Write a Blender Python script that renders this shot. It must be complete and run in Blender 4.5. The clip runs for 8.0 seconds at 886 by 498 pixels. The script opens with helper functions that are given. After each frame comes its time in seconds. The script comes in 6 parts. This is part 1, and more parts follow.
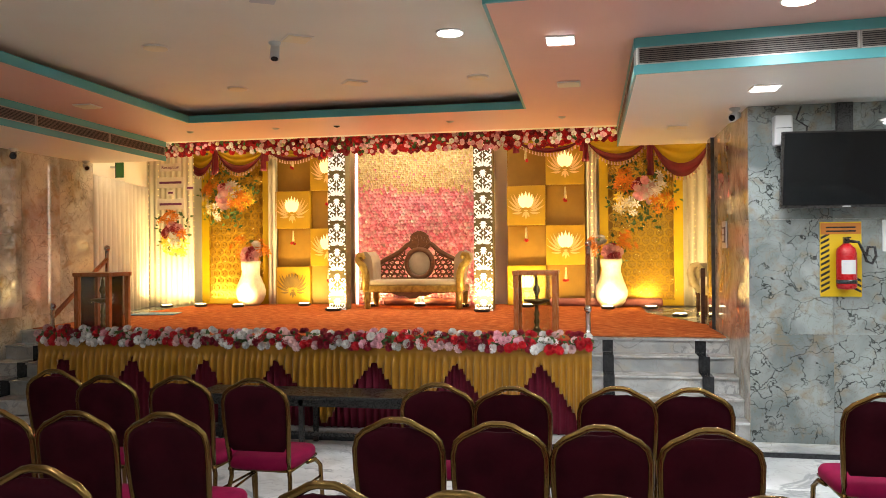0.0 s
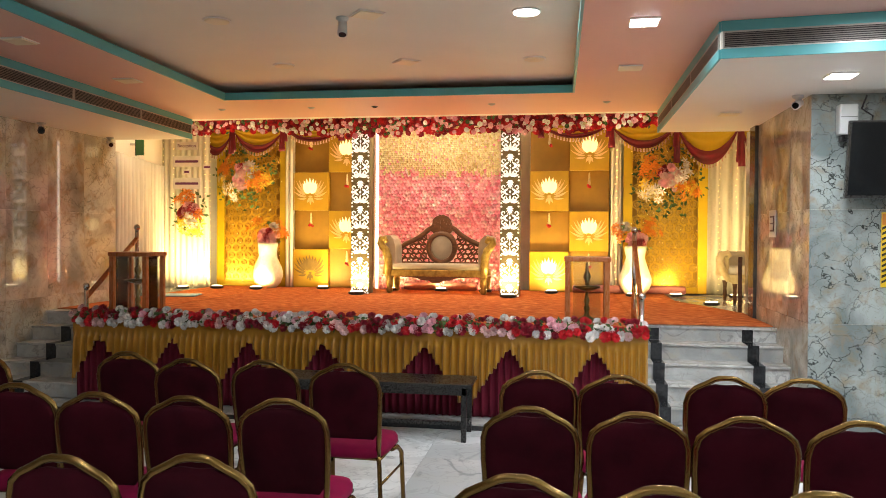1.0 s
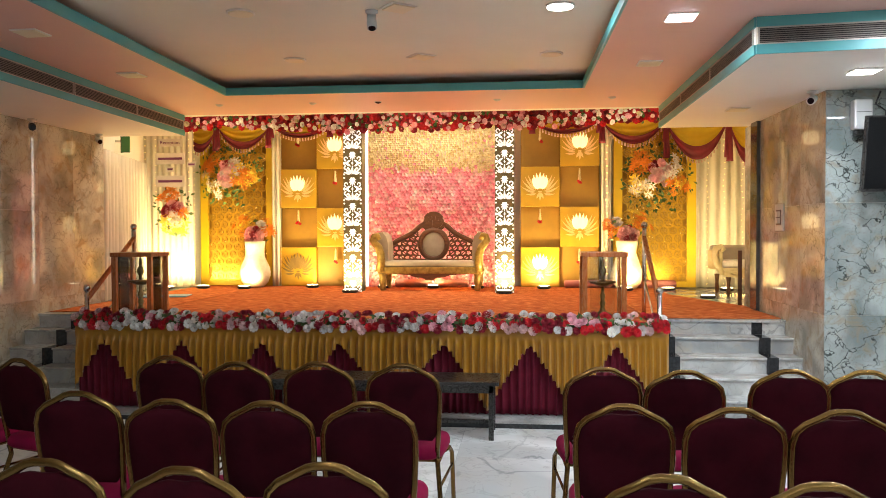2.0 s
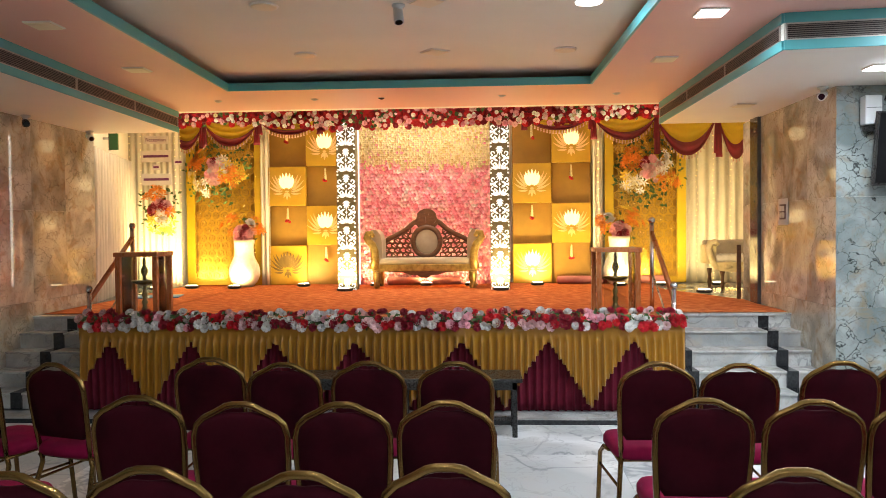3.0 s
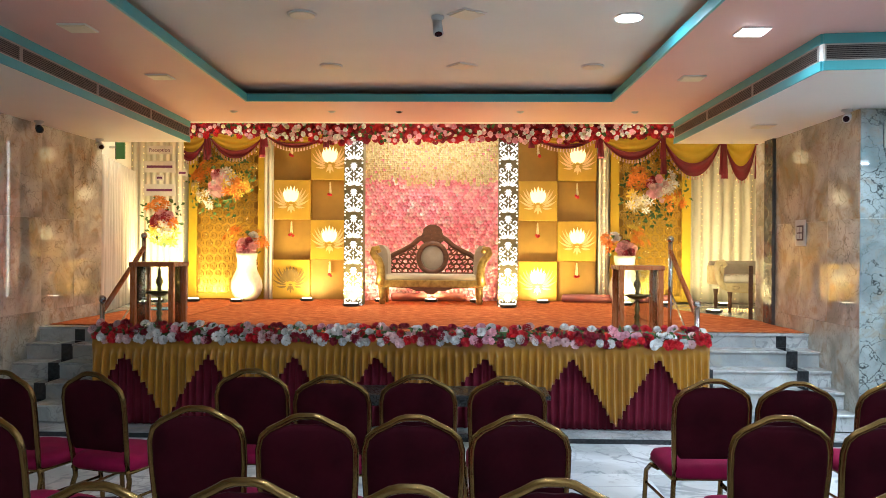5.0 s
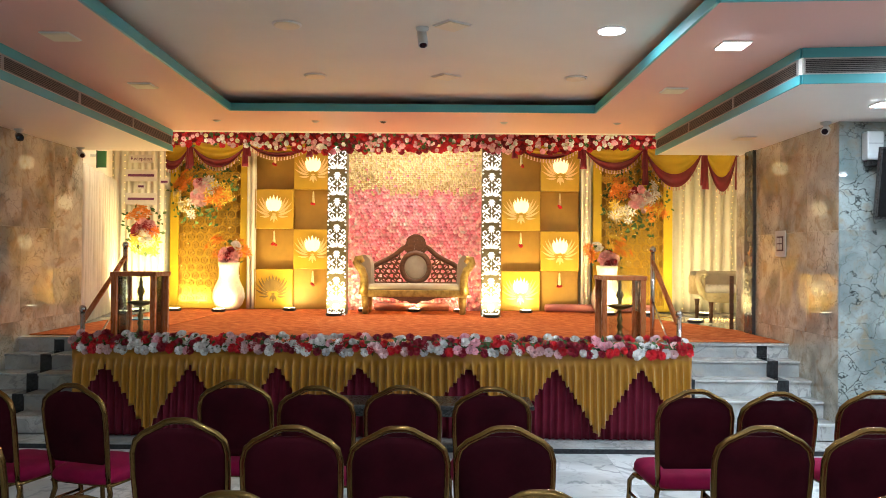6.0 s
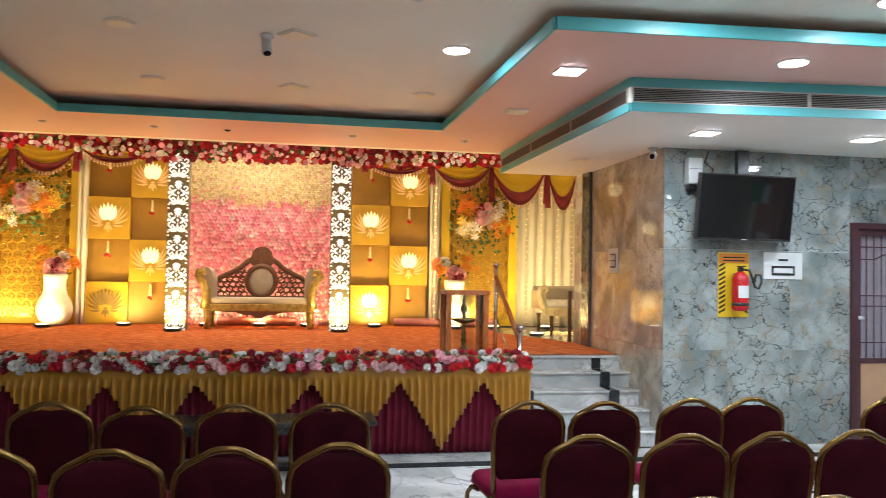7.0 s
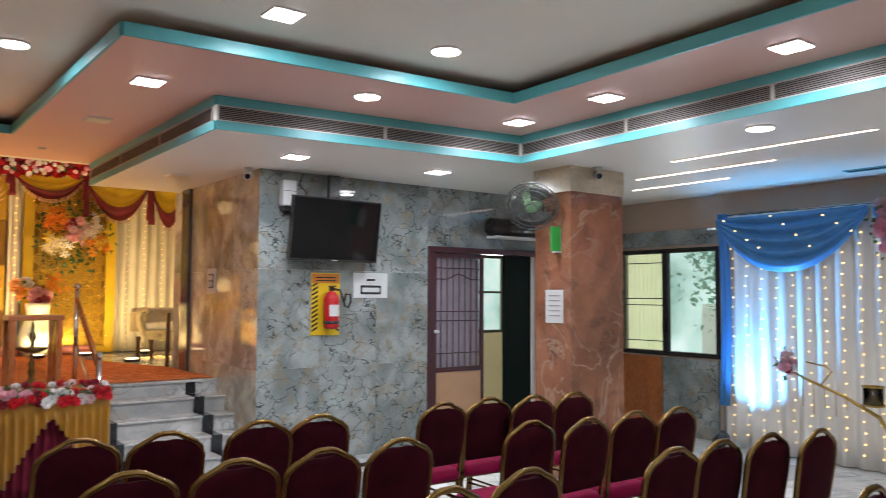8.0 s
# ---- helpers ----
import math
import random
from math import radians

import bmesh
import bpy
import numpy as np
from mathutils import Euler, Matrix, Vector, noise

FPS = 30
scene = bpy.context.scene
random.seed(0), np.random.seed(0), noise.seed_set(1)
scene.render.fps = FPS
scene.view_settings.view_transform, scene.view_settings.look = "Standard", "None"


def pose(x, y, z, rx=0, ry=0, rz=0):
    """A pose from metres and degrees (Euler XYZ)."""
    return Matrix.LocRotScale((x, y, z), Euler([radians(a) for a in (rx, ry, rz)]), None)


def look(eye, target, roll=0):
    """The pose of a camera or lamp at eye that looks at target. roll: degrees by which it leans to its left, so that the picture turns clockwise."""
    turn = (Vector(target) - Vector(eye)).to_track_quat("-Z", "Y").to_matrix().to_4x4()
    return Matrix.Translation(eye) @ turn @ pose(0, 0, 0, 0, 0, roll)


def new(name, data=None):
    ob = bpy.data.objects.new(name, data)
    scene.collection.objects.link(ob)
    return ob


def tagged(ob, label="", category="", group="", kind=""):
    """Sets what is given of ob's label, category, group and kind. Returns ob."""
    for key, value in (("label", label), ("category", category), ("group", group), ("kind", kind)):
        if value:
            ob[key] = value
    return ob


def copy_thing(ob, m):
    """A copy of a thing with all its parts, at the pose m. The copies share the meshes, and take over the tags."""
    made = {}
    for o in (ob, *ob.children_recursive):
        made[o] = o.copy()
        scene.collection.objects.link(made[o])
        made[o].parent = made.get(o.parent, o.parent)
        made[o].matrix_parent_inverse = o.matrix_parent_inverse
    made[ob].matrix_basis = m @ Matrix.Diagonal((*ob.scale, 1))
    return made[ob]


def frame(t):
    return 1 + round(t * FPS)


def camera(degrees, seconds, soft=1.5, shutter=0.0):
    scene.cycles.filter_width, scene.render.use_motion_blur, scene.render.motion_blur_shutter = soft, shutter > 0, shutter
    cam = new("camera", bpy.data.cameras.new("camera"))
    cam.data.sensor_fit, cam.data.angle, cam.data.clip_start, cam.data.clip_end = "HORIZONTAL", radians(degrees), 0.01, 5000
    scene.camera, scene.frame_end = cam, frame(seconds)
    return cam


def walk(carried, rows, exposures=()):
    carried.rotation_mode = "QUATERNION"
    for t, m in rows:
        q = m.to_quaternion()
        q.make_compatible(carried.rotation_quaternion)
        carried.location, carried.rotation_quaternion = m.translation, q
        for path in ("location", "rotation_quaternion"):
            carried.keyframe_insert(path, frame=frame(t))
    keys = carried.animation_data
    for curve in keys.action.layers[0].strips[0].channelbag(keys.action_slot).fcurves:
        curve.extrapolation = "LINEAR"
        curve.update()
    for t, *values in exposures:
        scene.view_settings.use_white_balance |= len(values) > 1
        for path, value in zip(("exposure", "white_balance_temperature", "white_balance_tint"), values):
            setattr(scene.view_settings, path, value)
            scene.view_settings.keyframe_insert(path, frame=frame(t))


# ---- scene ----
cam = camera(59.1, 8.0, soft=0.25, shutter=0.14)
PATH = [
    (0, (0.151, 0.098, 1.632), (-0.224, 2.062, 1.636), -0.5),
    (0.5, (-0.135, 0.084, 1.628), (-0.474, 2.055, 1.618), -0.1),
    (1, (-0.502, 0.1, 1.627), (-0.825, 2.074, 1.592), 0.4),
    (2.5, (-1.293, 0.09, 1.63), (-1.433, 2.085, 1.585), -0.6),
    (3, (-1.535, 0.104, 1.625), (-1.644, 2.1, 1.574), -0.6),
    (3.5, (-1.745, 0.116, 1.606), (-1.904, 2.109, 1.544), -0.5),
    (4, (-1.897, 0.159, 1.6), (-2.064, 2.152, 1.552), -0.1),
    (4.5, (-1.918, 0.158, 1.587), (-2.027, 2.155, 1.563), 0.2),
    (6, (-1.934, 0.146, 1.596), (-1.946, 2.146, 1.617), 0.5),
    (6.5, (-1.937, 0.165, 1.602), (-1.873, 2.164, 1.631), 0.6),
    (7, (-1.867, 0.167, 1.596), (-1.508, 2.134, 1.658), 1.0),
    (7.5, (-1.739, 0.141, 1.596), (-0.975, 1.987, 1.694), 1.0),
    (8, (-1.542, 0.097, 1.618), (-0.343, 1.693, 1.738), 0.3),
]
walk(cam, [(t, look(eye, target, roll)) for t, eye, target, roll in PATH],
     exposures=[(0, 0.22, 7150, 15), (1.2, 0.33, 6900, 13), (3, 0.40, 6500, 12), (4, 0.45, 6000, 8), (4.5, 0.47, 5600, 6), (6.5, 0.40, 6200, 9), (7.3, 0.22, 6500, 14), (8, -0.06, 6800, 19)])

# ---- world, lamps, exposure ----
world = bpy.data.worlds.new("world")
scene.world = world
world.use_nodes = True
wn = world.node_tree.nodes
sky = wn.new("ShaderNodeTexSky")
sky.sky_type, sky.sun_disc = "NISHITA", False
sky.sun_elevation, sky.sun_rotation = radians(35), radians(60)
world.node_tree.links.new(sky.outputs[0], wn["Background"].inputs[0])
wn["Background"].inputs[1].default_value = 0.1

COOL, WARM = (0.76, 0.89, 1.0), (1.0, 0.75, 0.30)
DOWN_W, UP_W = 14.0, 27.5


def area(name, at, way, size, watts, colour, spread=180):
    data = bpy.data.lights.new(name, "AREA")
    data.shape, data.size, data.energy, data.color, data.spread = "DISK", size, watts, colour, radians(spread)
    ob = new(name, data)
    ob.matrix_world = look(at, Vector(at) + Vector(way))
    return ob


# ---- materials ----
def mat(name, c1, c2=None, scale=6.0, rough=0.5, metal=0.0, bump=0.0, bscale=80.0, emit=None, strength=0.0,
        rnd=0.0, glow=False, spec=0.5, coat=0.0, sheen=0.0, rvar=0.12, stretch=(1, 1, 1), c3=None):
    m = bpy.data.materials.new(name)
    m.use_nodes = True
    n, l = m.node_tree.nodes, m.node_tree.links
    b = n["Principled BSDF"]
    tc = n.new("ShaderNodeTexCoord")
    info = n.new("ShaderNodeObjectInfo")
    mul = n.new("ShaderNodeMath"); mul.operation = "MULTIPLY"; mul.inputs[1].default_value = 57.0
    l.new(info.outputs["Random"], mul.inputs[0])
    mp = n.new("ShaderNodeMapping"); mp.inputs["Scale"].default_value = stretch
    l.new(tc.outputs["Object"], mp.inputs["Vector"])
    add = n.new("ShaderNodeVectorMath"); add.operation = "ADD"
    l.new(mp.outputs[0], add.inputs[0]); l.new(mul.outputs[0], add.inputs[1])
    nz = n.new("ShaderNodeTexNoise"); nz.inputs["Scale"].default_value = scale; nz.inputs["Detail"].default_value = 6
    l.new(add.outputs[0], nz.inputs["Vector"])
    c2 = c2 or tuple(v * 0.82 for v in c1)
    ramp = n.new("ShaderNodeValToRGB")
    ramp.color_ramp.elements[0].position, ramp.color_ramp.elements[1].position = 0.32, 0.68
    ramp.color_ramp.elements[0].color, ramp.color_ramp.elements[1].color = (*c2, 1), (*c1, 1)
    if c3:
        e = ramp.color_ramp.elements.new(0.5); e.color = (*c3, 1)
    l.new(nz.outputs["Fac"], ramp.inputs[0])
    colour = ramp.outputs[0]
    if rnd:
        hsv = n.new("ShaderNodeHueSaturation")
        mr = n.new("ShaderNodeMapRange"); mr.inputs[3].default_value, mr.inputs[4].default_value = 1 - rnd, 1 + rnd
        l.new(info.outputs["Random"], mr.inputs[0]); l.new(mr.outputs[0], hsv.inputs["Value"]); l.new(colour, hsv.inputs["Color"])
        colour = hsv.outputs[0]
    l.new(colour, b.inputs["Base Color"])
    fine = n.new("ShaderNodeTexNoise"); fine.inputs["Scale"].default_value = bscale; fine.inputs["Detail"].default_value = 4
    l.new(add.outputs[0], fine.inputs["Vector"])
    rr = n.new("ShaderNodeMapRange")
    rr.inputs[3].default_value, rr.inputs[4].default_value = max(0.02, rough - rvar * 0.5), min(1, rough + rvar)
    l.new(fine.outputs["Fac"], rr.inputs[0]); l.new(rr.outputs[0], b.inputs["Roughness"])
    b.inputs["Metallic"].default_value = metal
    b.inputs["Specular IOR Level"].default_value = spec
    b.inputs["Coat Weight"].default_value = coat
    b.inputs["Sheen Weight"].default_value = sheen
    if bump:
        bp = n.new("ShaderNodeBump"); bp.inputs["Strength"].default_value = bump; bp.inputs["Distance"].default_value = 0.004
        l.new(fine.outputs["Fac"], bp.inputs["Height"]); l.new(bp.outputs[0], b.inputs["Normal"])
    if emit:
        b.inputs["Emission Color"].default_value = (*emit, 1)
        if glow:
            l.new(colour, b.inputs["Emission Color"])
        b.inputs["Emission Strength"].default_value = strength
    return m


def marble(name, base, second, vein, brown, rough=0.07, scale=1.6, veins=0.55, crack=False):
    """Polished stone: cloudy body, broken dark veins and rusty patches; each slab has its own cut."""
    m = bpy.data.materials.new(name)
    m.use_nodes = True
    n, l = m.node_tree.nodes, m.node_tree.links
    b = n["Principled BSDF"]
    tc, info = n.new("ShaderNodeTexCoord"), n.new("ShaderNodeObjectInfo")
    mul = n.new("ShaderNodeMath"); mul.operation = "MULTIPLY"; mul.inputs[1].default_value = 37.0
    l.new(info.outputs["Random"], mul.inputs[0])
    add = n.new("ShaderNodeVectorMath"); add.operation = "ADD"
    l.new(tc.outputs["Object"], add.inputs[0]); l.new(mul.outputs[0], add.inputs[1])

    def tex(s, d=6.0, dist=0.0):
        t = n.new("ShaderNodeTexNoise")
        t.inputs["Scale"].default_value, t.inputs["Detail"].default_value, t.inputs["Distortion"].default_value = s, d, dist
        l.new(add.outputs[0], t.inputs["Vector"])
        return t.outputs["Fac"]

    def ramp(v, *stops):
        r = n.new("ShaderNodeValToRGB")
        while len(r.color_ramp.elements) < len(stops):
            r.color_ramp.elements.new(0.5)
        for e, (p, c) in zip(r.color_ramp.elements, stops):
            e.position, e.color = p, (*c, 1)
        l.new(v, r.inputs[0])
        return r.outputs[0]

    def mix(f, a, c):
        x = n.new("ShaderNodeMix"); x.data_type = "RGBA"
        l.new(f, x.inputs[0]); l.new(a, x.inputs[6]); l.new(c, x.inputs[7])
        return x.outputs[2]

    def flat(c):
        r = n.new("ShaderNodeRGB"); r.outputs[0].default_value = (*c, 1)
        return r.outputs[0]
    k = (0, 0, 0)
    body = ramp(tex(scale, 8, 0.6), (0.36, second), (0.5, base), (0.63, tuple(min(1, v * 1.35) for v in base)))
    w = (veins,) * 3
    lines = ramp(tex(scale * 1.5, 5, 1.1), (0.474, k), (0.494, w), (0.506, w), (0.526, k))
    if crack:
        bend = n.new("ShaderNodeTexNoise")
        bend.inputs["Scale"].default_value, bend.inputs["Detail"].default_value = scale * 2.2, 6
        l.new(add.outputs[0], bend.inputs["Vector"])
        amount = n.new("ShaderNodeVectorMath"); amount.operation = "SCALE"; amount.inputs["Scale"].default_value = 0.42
        l.new(bend.outputs["Color"], amount.inputs[0])
        moved = n.new("ShaderNodeVectorMath"); moved.operation = "ADD"
        l.new(add.outputs[0], moved.inputs[0]); l.new(amount.outputs[0], moved.inputs[1])
        flatter = n.new("ShaderNodeMapping"); flatter.inputs["Scale"].default_value = (1.0, 1.0, 1.7)
        l.new(moved.outputs[0], flatter.inputs["Vector"])
        cells = n.new("ShaderNodeTexVoronoi"); cells.feature = "DISTANCE_TO_EDGE"; cells.inputs["Scale"].default_value = scale * 1.5
        l.new(flatter.outputs[0], cells.inputs["Vector"])
        lines = ramp(cells.outputs["Distance"], (0.0, w), (0.008, w), (0.03, k))
    patch = ramp(tex(scale * 0.7, 3), (0.38, k), (0.55, (1, 1, 1)))
    gate = n.new("ShaderNodeMix"); gate.data_type = "RGBA"; gate.blend_type = "MULTIPLY"; gate.inputs[0].default_value = 1
    l.new(lines, gate.inputs[6]); l.new(patch, gate.inputs[7])
    fine = ramp(tex(scale * 3.6, 4, 1.6), (0.482, k), (0.497, (0.4,) * 3), (0.503, (0.4,) * 3), (0.518, k))
    rust = ramp(tex(scale * 2.6, 6, 0.8), (0.53, k), (0.70, (0.65,) * 3))
    c = mix(rust, body, flat(brown))
    c = mix(fine, c, flat(tuple(0.5 * (p + q) for p, q in zip(vein, brown))))
    c = mix(gate.outputs[2], c, flat(vein))
    l.new(c, b.inputs["Base Color"])
    b.inputs["Roughness"].default_value = rough
    b.inputs["Specular IOR Level"].default_value = 0.75 if crack else 0.5
    return m


M = {}
M["wall_stone"] = marble("grey_marble", (0.245, 0.27, 0.258), (0.165, 0.195, 0.19), (0.015, 0.018, 0.017), (0.27, 0.195, 0.11), rough=0.02, scale=2.7, veins=0.9, crack=True)
# same stone as wall_stone, lightened and warmed for the light falling on it
M["lit_side_stone"] = marble("warm_lit_marble", (0.44, 0.42, 0.355), (0.27, 0.265, 0.225), (0.06, 0.045, 0.03), (0.29, 0.19, 0.095), rough=0.02, scale=2.6, veins=0.5, crack=True)
M["col_stone"] = marble("red_marble", (0.25, 0.10, 0.055), (0.17, 0.07, 0.04), (0.42, 0.28, 0.2), (0.11, 0.045, 0.03), rough=0.03)
M["floor_stone"] = marble("white_marble", (0.68, 0.69, 0.68), (0.54, 0.56, 0.56), (0.22, 0.24, 0.25), (0.55, 0.55, 0.52), rough=0.1, scale=0.9)
M["step_stone"] = marble("step_marble", (0.46, 0.46, 0.445), (0.33, 0.34, 0.335), (0.2, 0.2, 0.2), (0.45, 0.4, 0.33), rough=0.14, scale=2.2)
M["granite"] = mat("black_granite", (0.035, 0.037, 0.04), (0.016, 0.016, 0.018), 40, 0.06)
# granite greyed in colour for what its polish reflects
M["grey_granite"] = mat("reflection_greyed_granite", (0.085, 0.085, 0.08), (0.05, 0.05, 0.048), 12, 0.06)
M["cream_stone"] = marble("cream_stone", (0.55, 0.46, 0.33), (0.45, 0.36, 0.25), (0.3, 0.2, 0.12), (0.4, 0.3, 0.2), rough=0.2)
M["white_paint"] = mat("cream_white_paint", (0.85, 0.81, 0.73), (0.81, 0.77, 0.69), 1.2, 0.42, bump=0.05, bscale=120)
M["cream_paint"] = mat("cream_paint", (0.82, 0.79, 0.67), (0.78, 0.75, 0.63), 1.5, 0.55)
M["pink_paint"] = mat("salmon_pink_paint", (0.78, 0.46, 0.38), (0.74, 0.43, 0.35), 1.0, 0.42, bump=0.05, bscale=120)
M["teal"] = mat("teal_paint", (0.10, 0.42, 0.44), (0.08, 0.37, 0.39), 2.0, 0.35, bump=0.04)
M["tan_paint"] = mat("tan_paint", (0.50, 0.36, 0.27), (0.46, 0.33, 0.25), 1.2, 0.5, bump=0.05)
M["dark"] = mat("dark_void", (0.012, 0.011, 0.01), None, 4, 0.6)
M["vent"] = mat("grille_metal", (0.22, 0.19, 0.165), (0.17, 0.15, 0.13), 5, 0.5, 0.3)
M["vent_frame"] = mat("pale_grille_frame", (0.50, 0.47, 0.42), (0.42, 0.39, 0.35), 5, 0.4, 0.2)
M["carpet"] = mat("rust_orange_carpet", (0.70, 0.27, 0.10), (0.30, 0.07, 0.022), 30, 0.95, bump=0.9, bscale=130, spec=0.1, stretch=(0.35, 1, 1), c3=(0.48, 0.125, 0.04))
M["maroon"] = mat("maroon_cloth", (0.16, 0.012, 0.028), (0.11, 0.008, 0.02), 8, 0.7, bump=0.2, bscale=300, spec=0.15)
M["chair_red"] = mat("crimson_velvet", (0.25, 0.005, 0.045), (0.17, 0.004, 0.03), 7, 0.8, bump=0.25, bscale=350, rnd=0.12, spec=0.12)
# the seat velvet darkened for the shade on backs turned from the lamps
M["chair_back"] = mat("shaded_crimson_velvet", (0.043, 0.0033, 0.0078), (0.026, 0.0021, 0.005), 7, 0.85, bump=0.25, bscale=350, rnd=0.15, spec=0.08)
M["gold_tube"] = mat("gold_lacquered_steel", (0.215, 0.122, 0.038), (0.16, 0.088, 0.025), 3, 0.22, 0.9, rvar=0.05, rnd=0.08)
M["yellow_satin"] = mat("mustard_satin", (0.42, 0.185, 0.005), (0.32, 0.135, 0.004), 4, 0.36, bump=0.1, bscale=300, sheen=0.2)
M["black"] = mat("black_lacquer", (0.014, 0.013, 0.013), (0.03, 0.027, 0.025), 6, 0.25)
M["steel"] = mat("polished_steel", (0.62, 0.60, 0.58), (0.5, 0.49, 0.47), 8, 0.18, 1.0)


# ---- builders ----
def box(bm, x0, x1, y0, y1, z0, z1, bevel=0.0, seg=2):
    v = [bm.verts.new((x, y, z)) for z in (z0, z1) for y in (y0, y1) for x in (x0, x1)]
    f = [bm.faces.new([v[i] for i in q]) for q in ((0, 2, 3, 1), (4, 5, 7, 6), (0, 1, 5, 4), (2, 6, 7, 3), (0, 4, 6, 2), (1, 3, 7, 5))]
    if bevel:
        bmesh.ops.bevel(bm, geom=list({e for q in f for e in q.edges}), offset=bevel, segments=seg, profile=0.5, affect="EDGES", clamp_overlap=True)
    return bm


def boxes(*args, bevel=0.0):
    bm = bmesh.new()
    for a in args:
        box(bm, *a, bevel=bevel)
    return bm


def tube(bm, pts, r, seg=8, closed=False, flat=1.0):
    """A round bar along points; flat squeezes it across its second axis."""
    P = [Vector(p) for p in pts]
    rings, last = [], None
    n = len(P)
    for i, p in enumerate(P):
        a, c = P[(i - 1) % n if closed else max(i - 1, 0)], P[(i + 1) % n if closed else min(i + 1, n - 1)]
        d = (c - a).normalized()
        u = last - d * last.dot(d) if last else d.orthogonal()
        if u.length < 1e-5:
            u = d.orthogonal()
        u.normalize(); last = u
        w = d.cross(u)
        rr = r[i] if isinstance(r, (list, tuple)) else r
        rings.append([bm.verts.new(p + (u * math.cos(t) + w * math.sin(t) * flat) * rr) for t in (2 * math.pi * k / seg for k in range(seg))])
    for i in range(n if closed else n - 1):
        A, B = rings[i], rings[(i + 1) % n]
        for k in range(seg):
            bm.faces.new((A[k], A[(k + 1) % seg], B[(k + 1) % seg], B[k])).smooth = True
    if not closed:
        bm.faces.new(rings[0][::-1]); bm.faces.new(rings[-1])
    return bm


def lathe(bm, profile, seg=24, at=(0, 0, 0), squash=1.0):
    rings = []
    for r, z in profile:
        rings.append([bm.verts.new((at[0] + r * math.cos(2 * math.pi * k / seg), at[1] + r * squash * math.sin(2 * math.pi * k / seg), at[2] + z)) for k in range(seg)])
    for A, B in zip(rings, rings[1:]):
        for k in range(seg):
            bm.faces.new((A[k], A[(k + 1) % seg], B[(k + 1) % seg], B[k])).smooth = True
    bm.faces.new(rings[0][::-1]); bm.faces.new(rings[-1])
    return bm


def plate(bm, outline, d0, d1, plane="xz", at=(0, 0, 0)):
    """A flat outline given thickness: in plane xz it stands up and faces -y."""
    def put(u, v, d):
        p = (u, d, v) if plane == "xz" else (u, v, d) if plane == "xy" else (d, u, v)
        return bm.verts.new((p[0] + at[0], p[1] + at[1], p[2] + at[2]))
    A, B = [put(u, v, d0) for u, v in outline], [put(u, v, d1) for u, v in outline]
    bm.faces.new(A); bm.faces.new(B[::-1])
    n = len(A)
    for i in range(n):
        bm.faces.new((A[i], B[i], B[(i + 1) % n], A[(i + 1) % n]))
    return bm


def slab(bm, outline, z0, z1):
    return plate(bm, outline, z0, z1, "xy")


def sheet(bm, nu, nv, f, smooth=True):
    """A grid of nu by nv cells over f(u, v), u and v from 0 to 1."""
    g = [[bm.verts.new(f(i / nu, j / nv)) for j in range(nv + 1)] for i in range(nu + 1)]
    for i in range(nu):
        for j in range(nv):
            bm.faces.new((g[i][j], g[i + 1][j], g[i + 1][j + 1], g[i][j + 1])).smooth = smooth
    return bm


def mesh_of(name, bm, material, fix=True):
    if fix:
        bmesh.ops.recalc_face_normals(bm, faces=bm.faces)
    me = bpy.data.meshes.new(name)
    bm.to_mesh(me); bm.free()
    for m in (material if isinstance(material, (list, tuple)) else (material,)):
        me.materials.append(m)
    return me


def part(name, bm, material, parent=None, label="", fix=True):
    ob = new(name, mesh_of(name, bm, material, fix))
    ob.parent = parent
    if label:
        ob["label"] = label
    return ob


def thing(name, at=(0, 0, 0), rz=0, label="", category="", group="", kind=""):
    ob = new(name)
    ob.empty_display_size = 0.1
    ob.matrix_basis = pose(*at, 0, 0, rz)
    return tagged(ob, label, category, group, kind)


def setting(name, bm, material, label=""):
    return tagged(part(name, bm, material), label, name.split("_")[0], kind="structure")


def solid(ob, thick, offset=-1.0):
    s = ob.modifiers.new("thick", "SOLIDIFY"); s.thickness, s.offset = thick, offset
    return ob


def arc(cx, cz, r, a0, a1, n=8):
    return [(cx + r * math.cos(radians(a0 + (a1 - a0) * i / n)), cz + r * math.sin(radians(a0 + (a1 - a0) * i / n))) for i in range(n + 1)]


# ---- the plan ----
FRONT, STAGE, EDGE, RISE, TREAD, PLINTH = 6.82, 0.785, 7.83, 0.147, 0.24, 0.05
WEST, PIER, TVWALL, EAST, BACK = -6.15, 1.41, 6.85, 6.3, 12.35
SOFFIT, BORDER, TRAY, END = 2.79, 3.03, 3.17, 9.1
# corners of the ceiling tray and of the low soffit, which do not run quite square to the hall
T_SW, T_NW, T_N, T_MID, T_E, T_SE = (-3.85, -3.5), (-4.11, 7.85), (-0.48, 7.85), (-0.43, 4.49), (2.27, 4.31), (2.06, -3.5)
S_SW, S_NW, S_N, S_MID, S_E, S_SE = (-4.72, -3.5), (-5.12, END), (0.45, END), (0.45, 5.43), (3.11, 5.15), (2.78, -3.5)

